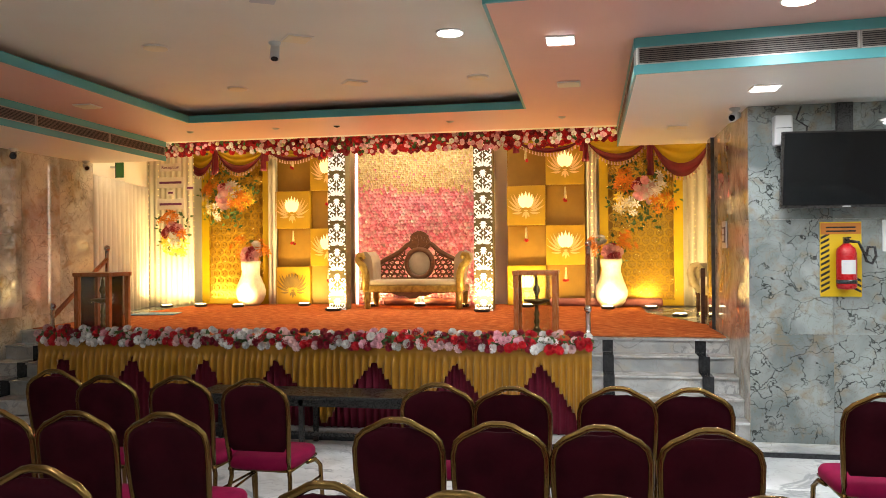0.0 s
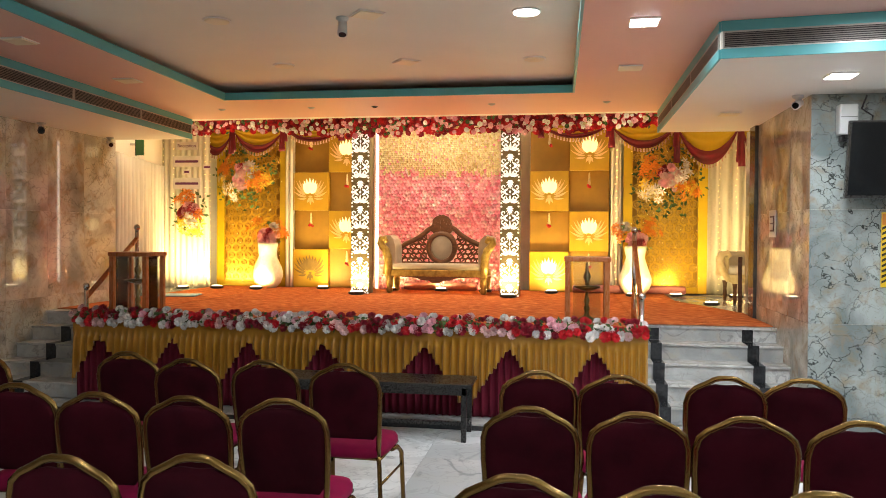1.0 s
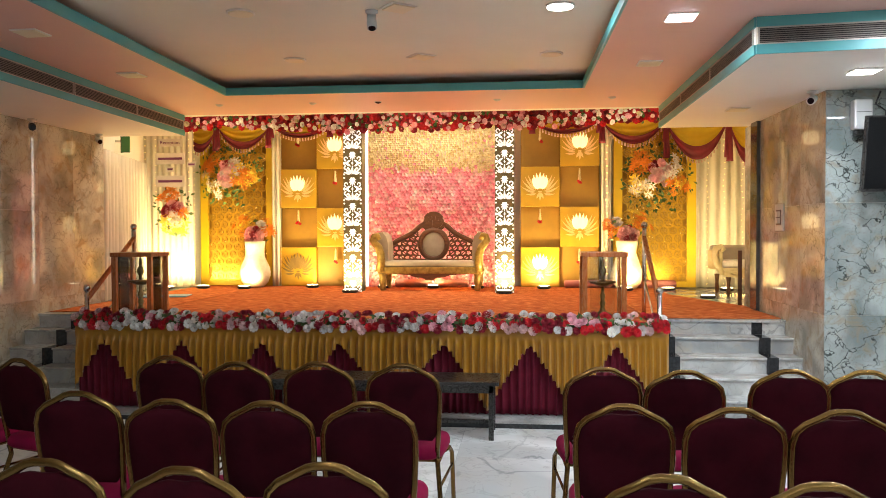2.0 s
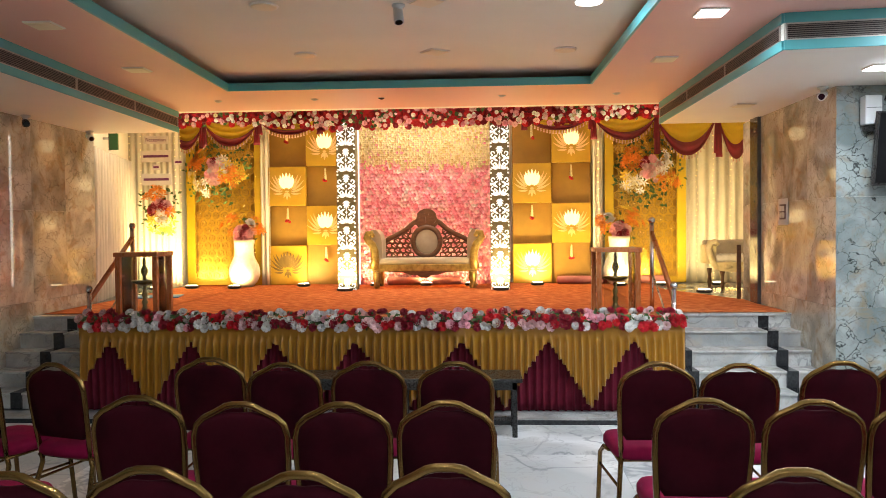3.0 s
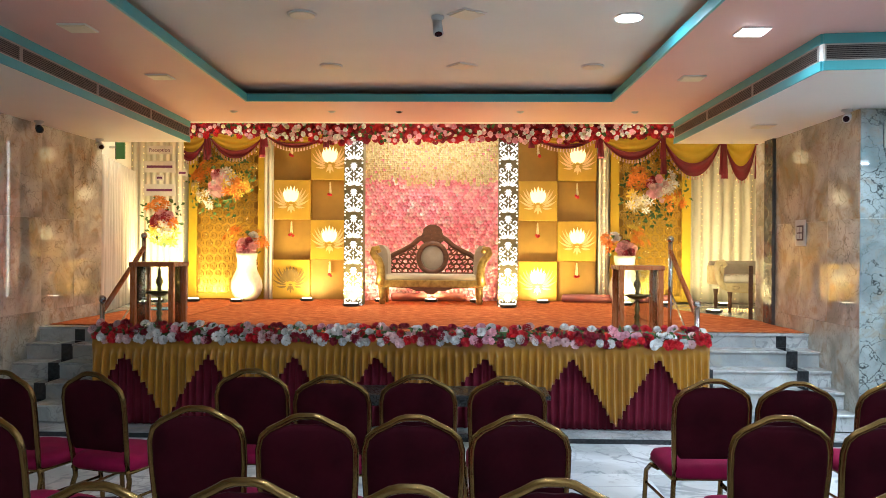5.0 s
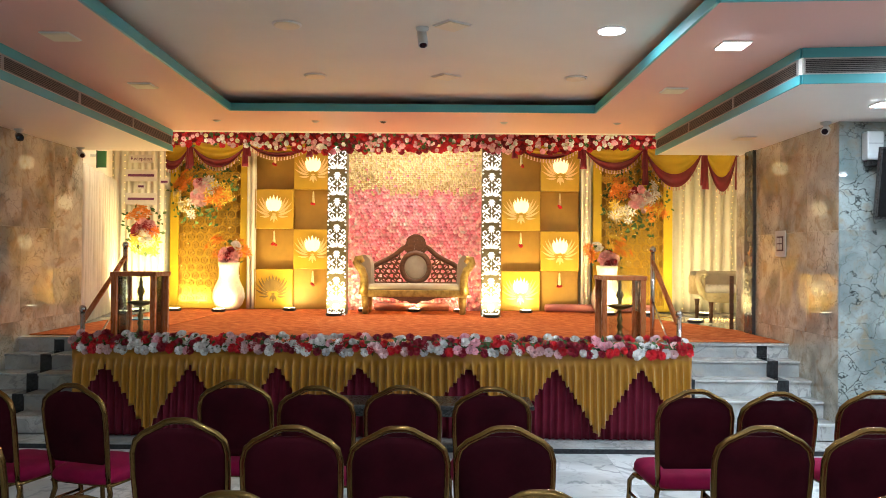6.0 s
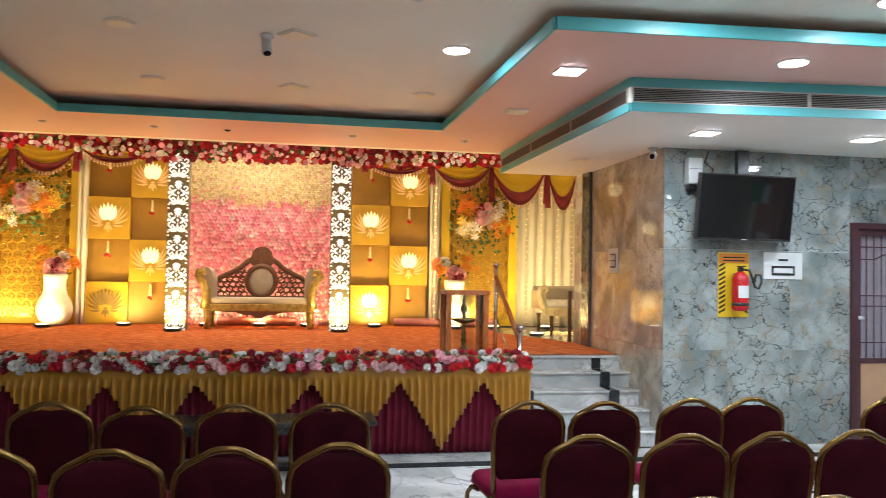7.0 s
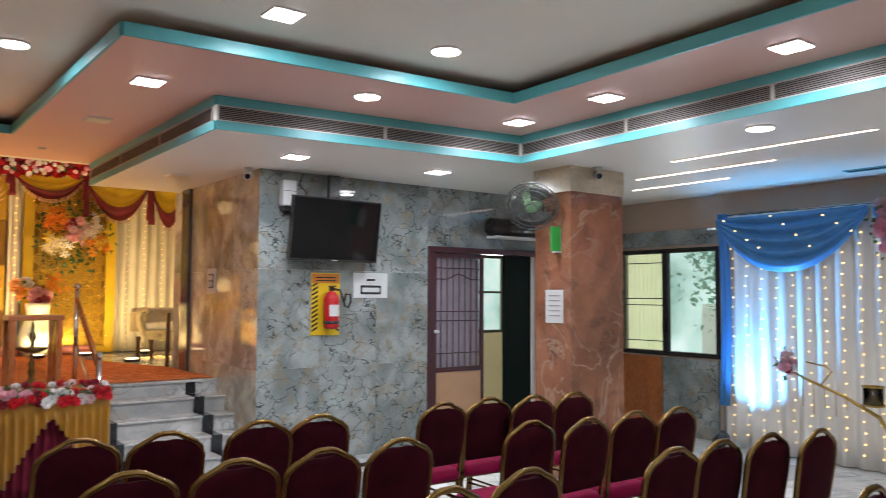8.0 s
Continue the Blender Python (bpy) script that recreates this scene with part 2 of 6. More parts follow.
# ---- structure ----
setting("ground_slab", boxes((-8, 7, -4, 13, -0.3, -0.03)), M["dark"], "concrete slab under the marble floor")
floor = tagged(thing("floor"), "polished white marble floor with grey veins", "floor", kind="structure")
setting("wall_west", boxes((WEST - 0.2, WEST - 0.025, -3.5, 9.13, -0.02, 3.6)), M["white_paint"], "hall side wall behind marble slabs")
# not in view: added to close the hall and bounce lamp light
setting("wall_south", boxes((-6.7, 6.6, -3.7, -3.5, -0.02, 3.6)), M["white_paint"], "unseen pale wall added to close the hall")
wall_tv = setting("wall_tv", boxes((PIER + 0.025, 3.33, TVWALL + 0.025, 7.1, -0.02, 3.6), (3.33, 4.87, TVWALL + 0.025, 7.1, 2.15, 3.6),
                                   (4.87, EAST + 0.2, TVWALL + 0.025, 7.1, -0.02, 3.6)), M["white_paint"], "wall behind grey marble slabs")
setting("wall_pier", boxes((PIER + 0.025, PIER + 0.3, 7.1, 9.22, -0.02, 3.6)), M["white_paint"], "stage side wall behind marble slabs")
setting("wall_back", boxes((-7.8, 2.9, BACK, BACK + 0.2, 0, 3.8)), M["white_paint"], "white wall behind the stage backdrop")
setting("wall_stage_west", boxes((-7.9, -7.7, 8.95, BACK, 0, 3.8), (-7.7, WEST - 0.2, 8.95, 9.13, 0, 3.8)), M["white_paint"], "white side wall of the stage")
setting("wall_header", slab(bmesh.new(), ((-6.24, 9.14), (-6.34, 9.14), (-6.9, 11.42), (-6.8, 11.42)), 2.67, 3.7), M["white_paint"], "white header wall over the side curtain")
setting("wall_stage_east", boxes((2.8, 3.0, 9.02, BACK, 0, 3.8), (PIER + 0.3, 2.8, 9.02, 9.22, 0, 3.8)), M["white_paint"], "white side wall of the stage")
setting("wall_east", boxes((EAST, EAST + 0.2, -3.5, 4.0, -0.02, 3.6), (EAST, EAST + 0.2, 4.0, 6.8, -0.02, 0.92),
                           (EAST, EAST + 0.2, 4.0, 6.8, 2.2, 3.6), (EAST, EAST + 0.2, 4.0, 5.3, 0.92, 2.2), (EAST, EAST + 0.2, 6.78, 6.85, 0.92, 2.2)), M["tan_paint"], "tan painted wall with a window opening")
setting("ceiling_stage", boxes((-7.9, 3.0, END, BACK + 0.2, 3.7, 3.8)), M["white_paint"], "plain ceiling over the stage")
setting("ceiling_tray", boxes((-6.65, EAST + 0.2, -3.7, END, TRAY, 3.3)), M["cream_paint"], "cream white recessed tray ceiling")
setting("ceiling_beam", boxes((-6.65, 3.0, END, END + 0.12, 3.03, 3.7)), M["white_paint"], "painted beam over the stage front")
bm = bmesh.new()
for q in ((S_SW, T_SW, T_NW, S_NW), (S_NW, T_NW, T_N, (-0.48, END)), ((-0.48, END), T_N, T_MID, S_MID, S_N), (S_MID, T_MID, T_E, S_E), (S_E, T_E, T_SE, S_SE)):
    slab(bm, q, BORDER, BORDER + 0.06)
bmesh.ops.remove_doubles(bm, verts=bm.verts, dist=0.0005)
setting("ceiling_border", bm, M["pink_paint"], "salmon pink ceiling border round the tray")
for k, q in enumerate((((WEST, -3.5), S_SW, S_NW, (WEST, END)), (S_N, S_MID, S_E, (EAST, 5.15), (EAST, END)), (S_E, S_SE, (EAST, -3.5), (EAST, 5.15)))):
    setting("ceiling_soffit_%d" % (k + 1), slab(bmesh.new(), q, SOFFIT, BORDER + 0.06), M["white_paint"], "low cream white soffit carrying the air ducts")


# teal lips of the tray and teal bands of the soffit
def band(p, q, thick, z0, z1):
    """A strip along p to q that stands out by thick to the right of the way."""
    d = Vector((q[0] - p[0], q[1] - p[1])).normalized()
    o = Vector((d.y, -d.x)) * thick
    return setting("trim", slab(bmesh.new(), [tuple(p), tuple(q), tuple(Vector(q) + o), tuple(Vector(p) + o)], z0, z1), M["teal"], "teal painted ceiling moulding")


for p, q in ((T_SW, T_NW), (T_NW, T_N), (T_N, T_MID), (T_MID, T_E), (T_E, T_SE)):
    band(p, q, 0.02, BORDER - 0.004, BORDER + 0.072)
B_LOW, B_TOP = 0.058, 0.066
for p, q in ((S_SW, S_NW), (S_N, S_MID), (S_MID, S_E), (S_E, S_SE)):
    band(p, q, 0.015, SOFFIT - 0.004, SOFFIT + B_LOW)
    band(p, q, 0.015, BORDER - B_TOP, BORDER - 0.001)


def vent(length):
    """An air grille that lies along x and faces -y."""
    v = thing("air_grille", label="long slatted metal air grille set in the ceiling soffit", category="air vent", group="ceiling air grilles")
    h0, h1 = SOFFIT + B_LOW + 0.002, BORDER - B_TOP - 0.002
    # dark sheet in place of the unlit duct behind the slats
    part("backing", boxes((0.01, length - 0.01, -0.002, 0.0, h0, h1)), M["dark"], v)
    part("frame", boxes((0, length, -0.012, 0.0, h0, h0 + 0.008), (0, length, -0.012, 0.0, h1 - 0.008, h1), (0, 0.010, -0.012, 0, h0, h1), (length - 0.010, length, -0.012, 0, h0, h1)), M["vent_frame"], v, "pale enamelled frame")
    me = mesh_of("slat", boxes((0.010, length - 0.010, -0.010, -0.003, 0, 0.005)), M["vent"])
    for k in range(7):
        o = new("slat", me); o.parent = v; o.location = (0, 0, h0 + 0.014 + k * (h1 - h0 - 0.033) / 6)
    return v


def vent_row(first, p, q, length, n, lead=0.01):
    """Grilles end to end along p to q, facing to the right of the way."""
    d = Vector((q[0] - p[0], q[1] - p[1]))
    a = math.degrees(math.atan2(d.y, d.x))
    d.normalize()
    for k in range(n):
        at = Vector(p) + d * (lead + k * (length + 0.006))
        m = pose(at.x, at.y, 0, 0, 0, a)
        if k == 0 and first.get("placed") is None:
            first.matrix_basis = m
            first["placed"] = 1
        else:
            copy_thing(first, m)


v1 = vent(1.32)
vent_row(v1, S_MID, S_E, 1.32, 2)
v0 = vent(1.2)
vent_row(v0, S_N, S_MID, 1.2, 3)
vent_row(v0, S_E, S_SE, 1.2, 6, 0.02)
west = Vector(S_SW) - Vector(S_NW)
for k in range(8):
    at = Vector(S_NW) + west.normalized() * (1.21 * (k + 1))
    copy_thing(v0, pose(at.x, at.y, 0, 0, 0, math.degrees(math.atan2(-west.y, -west.x))))

# stage, carpet and stairs
setting("stage_plinth", boxes((WEST, 3.3, 6.56, TVWALL - 0.002, 0.0, PLINTH - 0.004)), M["step_stone"], "low marble plinth before the stage")
setting("plinth_edge", boxes((WEST, 3.3, 6.548, 6.558, 0.0, PLINTH - 0.012)), M["granite"], "thin black line along the plinth edge")
setting("stage_platform", boxes((WEST, PIER, EDGE + 0.03, 9.13, 0, STAGE - 0.03), (-7.7, 2.8, 9.13, BACK, 0, STAGE - 0.03), (-5.13, 0.14, FRONT + 0.05, EDGE + 0.03, 0, STAGE - 0.03)),
        M["step_stone"], "raised marble stage platform")
setting("stage_floor", boxes((-5.13, 0.14, FRONT + 0.03, EDGE, STAGE - 0.03, STAGE - 0.006), (WEST, PIER, EDGE - 0.02, 9.13, STAGE - 0.03, STAGE - 0.006),
                             (-7.7, 2.8, 9.13, BACK, STAGE - 0.03, STAGE - 0.006)), M["step_stone"], "pale marble edge of the stage floor")


def carpet_at(x0, x1, y0, y1):
    bm = bmesh.new()
    sheet(bm, int((x1 - x0) * 14), int((y1 - y0) * 14), lambda u, v: (x0 + u * (x1 - x0), y0 + v * (y1 - y0),
          STAGE + 0.004 + 0.004 * noise.noise((u * 11, v * 9, x0))))
    return bm


def carpet_end(y):
    """The slanting edge where the carpet gives way to bare tiles."""
    return PIER - 0.02 if y < 9.2 else max(0.85, PIER - 0.02 - 0.36 * (y - 9.2))


def carpet_east(x0, y0, y1):
    bm = bmesh.new()
    sheet(bm, 18, 56, lambda u, v: (x0 + u * (carpet_end(y0 + v * (y1 - y0)) - x0), y0 + v * (y1 - y0), STAGE + 0.004 + 0.004 * noise.noise((u * 11, v * 9, x0))))
    return bm


tagged(solid(part("stage_carpet", carpet_at(-5.11, 0.12, FRONT + 0.05, 12.3), M["carpet"]), 0.008), "rust orange looped carpet covering the stage", "carpet")
tagged(solid(part("stage_carpet", carpet_east(0.12, EDGE + 0.05, 11.9), M["carpet"]), 0.008), "rust orange looped carpet beside the stage stairs", "carpet")
tagged(solid(part("stage_carpet", carpet_at(WEST + 0.02, -5.11, EDGE + 0.15, 12.2), M["carpet"]), 0.008), "rust orange looped carpet beside the stage stairs", "carpet")


def stairs(x0, x1, bands):
    st = thing("stage_stairs", label="five white marble steps with black inlaid bands up to the stage", category="stairs", kind="structure")
    for k in range(5):
        y, z = FRONT + 0.05 + k * TREAD, PLINTH + (k + 1) * RISE
        if k < 4:
            part("tread", boxes((x0, x1, y - 0.02, y + TREAD + 0.002, z - 0.02, z), bevel=0.003), M["step_stone"], st)
        part("riser", boxes((x0, x1, y, y + TREAD if k < 4 else y + 0.02, z - RISE, z - 0.0201)), M["step_stone"], st)
        for b0 in bands:
            part("black_band", boxes((b0, b0 + 0.1, y - 0.0225, y + TREAD - 0.001, z, z + 0.002), (b0, b0 + 0.1, y - 0.0226, y - 0.0021, z - RISE + 0.003, z + 0.0005)) if k < 4 else
                 boxes((b0, b0 + 0.1, y - 0.0026, y - 0.0005, z - RISE + 0.003, z - 0.021)), M["granite"], st)
    return st


stairs(0.14, PIER, (0.24, 1.10))
stairs(WEST, -5.13, (-5.80,))

# column and granite strip
setting("pilaster", boxes((PIER - 0.035, PIER + 0.02, 8.65, 8.88, 0, SOFFIT)), M["grey_granite"], "polished granite strip on the stage wall, greyed for its reflections")
setting("column_shaft", boxes((3.52, 4.22, 4.95, 5.4, 0, 2.56)), M["col_stone"], "square column clad in polished red-brown marble")
setting("column_head", boxes((3.51, 4.23, 4.94, 5.41, 2.56, SOFFIT)), M["cream_stone"], "cream stone head of the column")

# chairs
def chair_thing():
    c = thing("banquet_chair", label="gold-framed banquet chair with crimson velvet seat and back", category="chair", group="banquet chairs in rows")
    G, R = M["gold_tube"], M["chair_red"]

    def lean(z):
        return -0.015 + 0.16 * max(0, 0.93 - z) ** 1.15 * (1 if z > 0.4 else 0.35)

    half = [(0.172, 0.42), (0.183, 0.56), (0.191, 0.70), (0.191, 0.79), (0.178, 0.838), (0.146, 0.868), (0.095, 0.893), (0.056, 0.915), (0.028, 0.922)]
    outline = half + [(-x, z) for x, z in half[::-1]]
    part("back_frame", tube(bmesh.new(), [(x, lean(z), z) for x, z in outline], 0.0142, 8), G, c)
    bm = bmesh.new()
    inner = [(x * 0.975, 0.43 + (z - 0.43) * 0.985) for x, z in half]
    inner = [(0.150, 0.515)] + inner[1:-2]
    poly = inner + [(0.085, 0.882), (0.05, 0.890), (0.0, 0.886), (-0.05, 0.890), (-0.085, 0.882)] + [(-x, z) for x, z in inner[::-1]]
    rings = []
    cx, cz = 0.0, 0.66
    for s, d in ((0.0, -0.022), (0.6, -0.021), (0.9, -0.017), (1.0, -0.006), (1.0, 0.012), (0.93, 0.024), (0.6, 0.034), (0.0, 0.036)):
        rings.append([bm.verts.new((cx + (x - cx) * s, lean(cz + (z - cz) * s) + d, cz + (z - cz) * s)) for x, z in poly])
    for A, B in zip(rings, rings[1:]):
        for k in range(len(poly)):
            q = (k + 1) % len(poly)
            bm.faces.new((A[k], A[q], B[q], B[k])).smooth = True
    bmesh.ops.remove_doubles(bm, verts=bm.verts, dist=0.0005)
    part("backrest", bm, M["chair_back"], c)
    bm = bmesh.new()
    def cushion(u, v):
        a = 2 * math.pi * u
        s = math.copysign(abs(math.cos(a)) ** 0.45, math.cos(a)), math.copysign(abs(math.sin(a)) ** 0.45, math.sin(a))
        r = (0.0, 0.75, 0.95, 1.0, 1.0, 0.95, 0.0)[round(v * 6)]
        h = (0.485, 0.48, 0.47, 0.45, 0.425, 0.412, 0.412)[round(v * 6)]
        wide = 0.205 + 0.012 * (s[1] + 1) * 0.5
        return (s[0] * r * wide, 0.240 + s[1] * r * 0.225, h)
    sheet(bm, 28, 6, cushion)
    bmesh.ops.remove_doubles(bm, verts=bm.verts, dist=0.0005)
    part("seat", bm, R, c)
    part("seat_frame", tube(bmesh.new(), [(-0.185, 0.06, 0.405), (-0.19, 0.44, 0.405), (0.19, 0.44, 0.405), (0.185, 0.06, 0.405)], 0.011, 6, True), G, c)
    for s in (-1, 1):
        part("leg", tube(bmesh.new(), [(s * 0.172, lean(0.44), 0.44), (s * 0.176, 0.07, 0.36), (s * 0.195, 0.02, 0.2), (s * 0.205, -0.05, 0.0)], 0.0135, 8), G, c)
        part("leg", tube(bmesh.new(), [(s * 0.19, 0.30, 0.395), (s * 0.2, 0.40, 0.385), (s * 0.212, 0.455, 0.34), (s * 0.215, 0.47, 0.2), (s * 0.22, 0.49, 0.0)], 0.0135, 8), G, c)
        part("stretcher", tube(bmesh.new(), [(s * 0.192, 0.045, 0.27), (s * 0.213, 0.462, 0.27)], 0.008, 6), G, c)
    return c


SEATS = [(-4.33, 4.18), (-3.85, 4.16), (-3.06, 4.32), (-2.60, 4.15), (-2.16, 4.19), (-1.70, 4.17), (-0.66, 4.16), (-0.26, 4.11), (0.27, 4.18), (0.64, 4.19), (1.53, 4.18), (1.94, 4.21), (2.27, 4.12), (2.66, 4.10),
         (-3.83, 3.21), (-3.02, 3.34), (-2.54, 3.22), (-2.12, 3.22), (-1.70, 3.25), (-0.66, 3.30), (-0.23, 3.28), (0.18, 3.28), (0.60, 3.29), (1.48, 3.31), (1.83, 3.21), (2.25, 3.22), (2.63, 3.19),
         (-2.94, 2.30), (-2.54, 2.36), (-2.07, 2.32), (-1.66, 2.40), (-0.65, 2.38), (-0.24, 2.35), (0.19, 2.38), (0.64, 2.44), (1.49, 2.37), (1.84, 2.36), (2.20, 2.32), (2.54, 2.24), (1.47, 1.49)]
turns = random.Random(4)
chair = chair_thing()
for i, (x, y) in enumerate(SEATS):
    rz = turns.uniform(-2.5, 2.5) + (-15 if x < -3.5 else 0)
    m = pose(x, y, 0, 0, 0, rz)
    if i == 0:
        chair.matrix_basis = m
    else:
        copy_thing(chair, m)

# stage front: pleated cloth
PEAKS = (-5.56, -4.836, -4.11, -3.37, -2.678, -1.747, -1.016, -0.29, 0.45)


def hem(x):
    """The zigzag hem, stepped from pleat to pleat."""
    x = (math.floor(x / 0.033) + 0.5) * 0.033
    for a, b in zip(PEAKS, PEAKS[1:]):
        if a <= x <= b:
            t = abs((x - a) / (b - a) - 0.5) * 2
            return 0.065 + 0.60 * t ** 0.85
    return 0.4


skirt = thing("stage_skirt", label="pleated mustard satin and maroon cloth skirt along the stage front", category="stage skirt")
X0, X1 = -5.12, 0.14


def pleat(x, z, amp, ph=0.0):
    k = min(1.0, max(0.0, (0.71 - z) / 0.06)) * (1 + 0.4 * noise.noise((x * 5, 2.0, ph)))
    w = x / 0.066 + 0.5 * noise.noise((x * 3, z * 0.5, ph)) + ph
    w = abs((w - math.floor(w)) * 2 - 1)
    return amp * k * (2.2 * w ** 2.6 - 0.8 + 0.5 * noise.noise((x * 9, z * 3, ph)))


bm = bmesh.new()
sheet(bm, 900, 12, lambda u, v: (X0 + u * (X1 - X0), FRONT - 0.035 - 0.02 * v - pleat(X0 + u * (X1 - X0), 0.78 - v * (0.78 - hem(X0 + u * (X1 - X0))), 0.023),
                                 0.78 - v * (0.78 - hem(X0 + u * (X1 - X0)))))
solid(part("yellow_cloth", bm, M["yellow_satin"], skirt, "mustard satin valance with a zigzag hem"), 0.003)
bm = bmesh.new()
sheet(bm, 900, 8, lambda u, v: (X0 + u * (X1 - X0), FRONT + 0.012 - pleat(X0 + u * (X1 - X0), 0.71 - v * 0.655, 0.018, 2.0), 0.71 - v * 0.655))
solid(part("maroon_cloth", bm, M["maroon"], skirt, "maroon pleated cloth"), 0.003)
part("top_cloth", boxes((X0, X1, FRONT - 0.04, FRONT + 0.16, 0.777, 0.80), bevel=0.006), M["yellow_satin"], skirt)

# white lamps in the ceiling
M["lamp_on"] = mat("lit_diffuser", (0.9, 0.9, 0.9), None, 4, 0.4, emit=(0.92, 0.96, 1.0), strength=14)
M["lamp_off"] = mat("unlit_diffuser", (0.84, 0.76, 0.54), (0.80, 0.71, 0.50), 4, 0.4)


def ceiling_lamp(x, y, z, square, on, tint=COOL, watts=DOWN_W):
    # the unlit squares in the tray were set askew
    t = thing("ceiling_light", (x, y, z), 38 if square and not on and z == TRAY else 0, label=("lit white " if on else "unlit cream ") + ("square" if square else "round") + " flush ceiling light",
              category="ceiling light", group="flush ceiling lights")
    r = 0.085
    if square:
        part("frame", boxes((-r - 0.012, r + 0.012, -r - 0.012, r + 0.012, -0.01, 0.0), bevel=0.003), M["white_paint"], t)
        part("diffuser", boxes((-r, r, -r, r, -0.016, -0.0095)), M["lamp_on" if on else "lamp_off"], t)
    else:
        part("frame", lathe(bmesh.new(), [(0.1, 0.0), (0.1, -0.008), (0.09, -0.01)], 28), M["white_paint"], t)
        part("diffuser", lathe(bmesh.new(), [(0.088, -0.009), (0.088, -0.014), (0.08, -0.016), (0.01, -0.017)], 28), M["lamp_on" if on else "lamp_off"], t)
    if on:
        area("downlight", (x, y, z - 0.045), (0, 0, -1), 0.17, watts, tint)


for x, y, z, sq, on in ((-0.82, 5.51, TRAY, 0, 1), (-0.045, 5.35, BORDER, 1, 1), (1.305, 4.79, BORDER, 0, 1), (2.70, 4.73, BORDER, 1, 1), (2.655, 3.77, BORDER, 1, 1),
                        (2.60, 2.37, BORDER, 1, 1), (0.29, 4.01, TRAY, 1, 1), (1.39, 3.98, TRAY, 0, 1), (1.385, 6.07, SOFFIT, 1, 1), (2.81, 5.98, SOFFIT, 1, 1), (3.41, 3.05, SOFFIT, 0, 1),
                        # lamps out of view, assumed and added to brighten ceiling and floor
                        (-3.04, 2.49, TRAY, 0, 0), (-1.93, 2.49, TRAY, 1, 1), (-0.82, 2.49, TRAY, 0, 0), (0.28, 2.49, TRAY, 1, 0), (-3.04, 1.01, TRAY, 1, 0), (-1.93, 1.01, TRAY, 0, 1), (-0.82, 1.01, TRAY, 1, 0), (1.37, 1.01, TRAY, 0, 1), (-0.82, -0.5, TRAY, 0, 1), (1.37, -0.5, TRAY, 1, 1), (-0.82, -2.2, TRAY, 1, 1), (1.37, -2.2, TRAY, 0, 1),
                        (-3.04, 5.43, TRAY, 0, 0), (-3.1, 6.93, TRAY, 0, 0), (-1.96, 6.92, TRAY, 1, 0), (-1.92, 5.42, TRAY, 1, 0), (-0.83, 6.95, TRAY, 0, 0),
                        (-4.49, 5.25, BORDER, 1, 0), (-4.52, 6.72, BORDER, 1, 0), (-0.03, 6.76, BORDER, 1, 0), (0.95, 7.79, SOFFIT, 1, 0)):
    ceiling_lamp(x, y, z, sq, on)

# unseen lamps added over the stage to brighten garland, bouquets and carpet
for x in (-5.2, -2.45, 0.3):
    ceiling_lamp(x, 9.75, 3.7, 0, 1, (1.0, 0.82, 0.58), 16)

# ---- stage: materials ----
M["gold_board"] = mat("gold_cloth_board", (0.50, 0.30, 0.016), (0.43, 0.25, 0.012), 5, 0.45, bump=0.1, bscale=250, rnd=0.06)
# gold backing darkened in colour to make the lattice gaps read deep
M["lattice_back"] = mat("darkened_gold_cloth", (0.36, 0.205, 0.018), None, 5, 0.6)
M["brown_board"] = mat("brown_cloth_board", (0.33, 0.18, 0.02), (0.27, 0.145, 0.016), 5, 0.55, bump=0.1, bscale=250)
M["yellow_cloth"] = mat("yellow_drape", (0.62, 0.42, 0.012), (0.52, 0.35, 0.01), 4, 0.5, bump=0.1, bscale=250)
M["gold_paint"] = mat("gold_paint", (0.70, 0.44, 0.06), (0.54, 0.32, 0.035), 16, 0.26, 0.7, bump=0.1)
M["pillar_board"] = mat("bronze_board", (0.15, 0.12, 0.045), (0.115, 0.09, 0.032), 5, 0.45)
M["white_cut"] = mat("backlit_white_acrylic", (0.85, 0.85, 0.82), None, 5, 0.4, emit=(1.0, 0.98, 0.92), strength=0.55)
M["led"] = mat("white_led_strip", (0.9, 0.9, 0.9), None, 5, 0.4, emit=(1.0, 0.94, 0.9), strength=1.9)
# petal glow stands in for light from behind the board
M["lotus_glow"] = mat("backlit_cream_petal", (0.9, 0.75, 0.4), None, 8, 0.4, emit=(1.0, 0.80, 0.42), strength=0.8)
M["lotus_gold"] = mat("glowing_gold_petal", (0.72, 0.44, 0.15), None, 8, 0.35, 0.3, emit=(1.0, 0.6, 0.2), strength=0.22)
M["lotus_dull"] = mat("dull_bronze_petal", (0.19, 0.12, 0.03), (0.13, 0.08, 0.02), 8, 0.4, 0.15)
M["bulb"] = mat("fairy_bulb", (0.9, 0.8, 0.5), None, 8, 0.3, emit=(1.0, 0.60, 0.16), strength=2.2)
M["uplens"] = mat("lit_lens", (0.9, 0.85, 0.7), None, 8, 0.2, emit=(1.0, 0.86, 0.5), strength=9)
M["curtain"] = mat("white_sheer_curtain", (0.70, 0.66, 0.56), (0.62, 0.58, 0.49), 3, 0.7, bump=0.1, bscale=300)
M["swag_red"] = mat("maroon_satin", (0.20, 0.007, 0.022), (0.14, 0.005, 0.015), 5, 0.38, bump=0.05, bscale=300)
M["fringe"] = mat("pale_fringe", (0.66, 0.45, 0.36), (0.5, 0.3, 0.25), 20, 0.6)
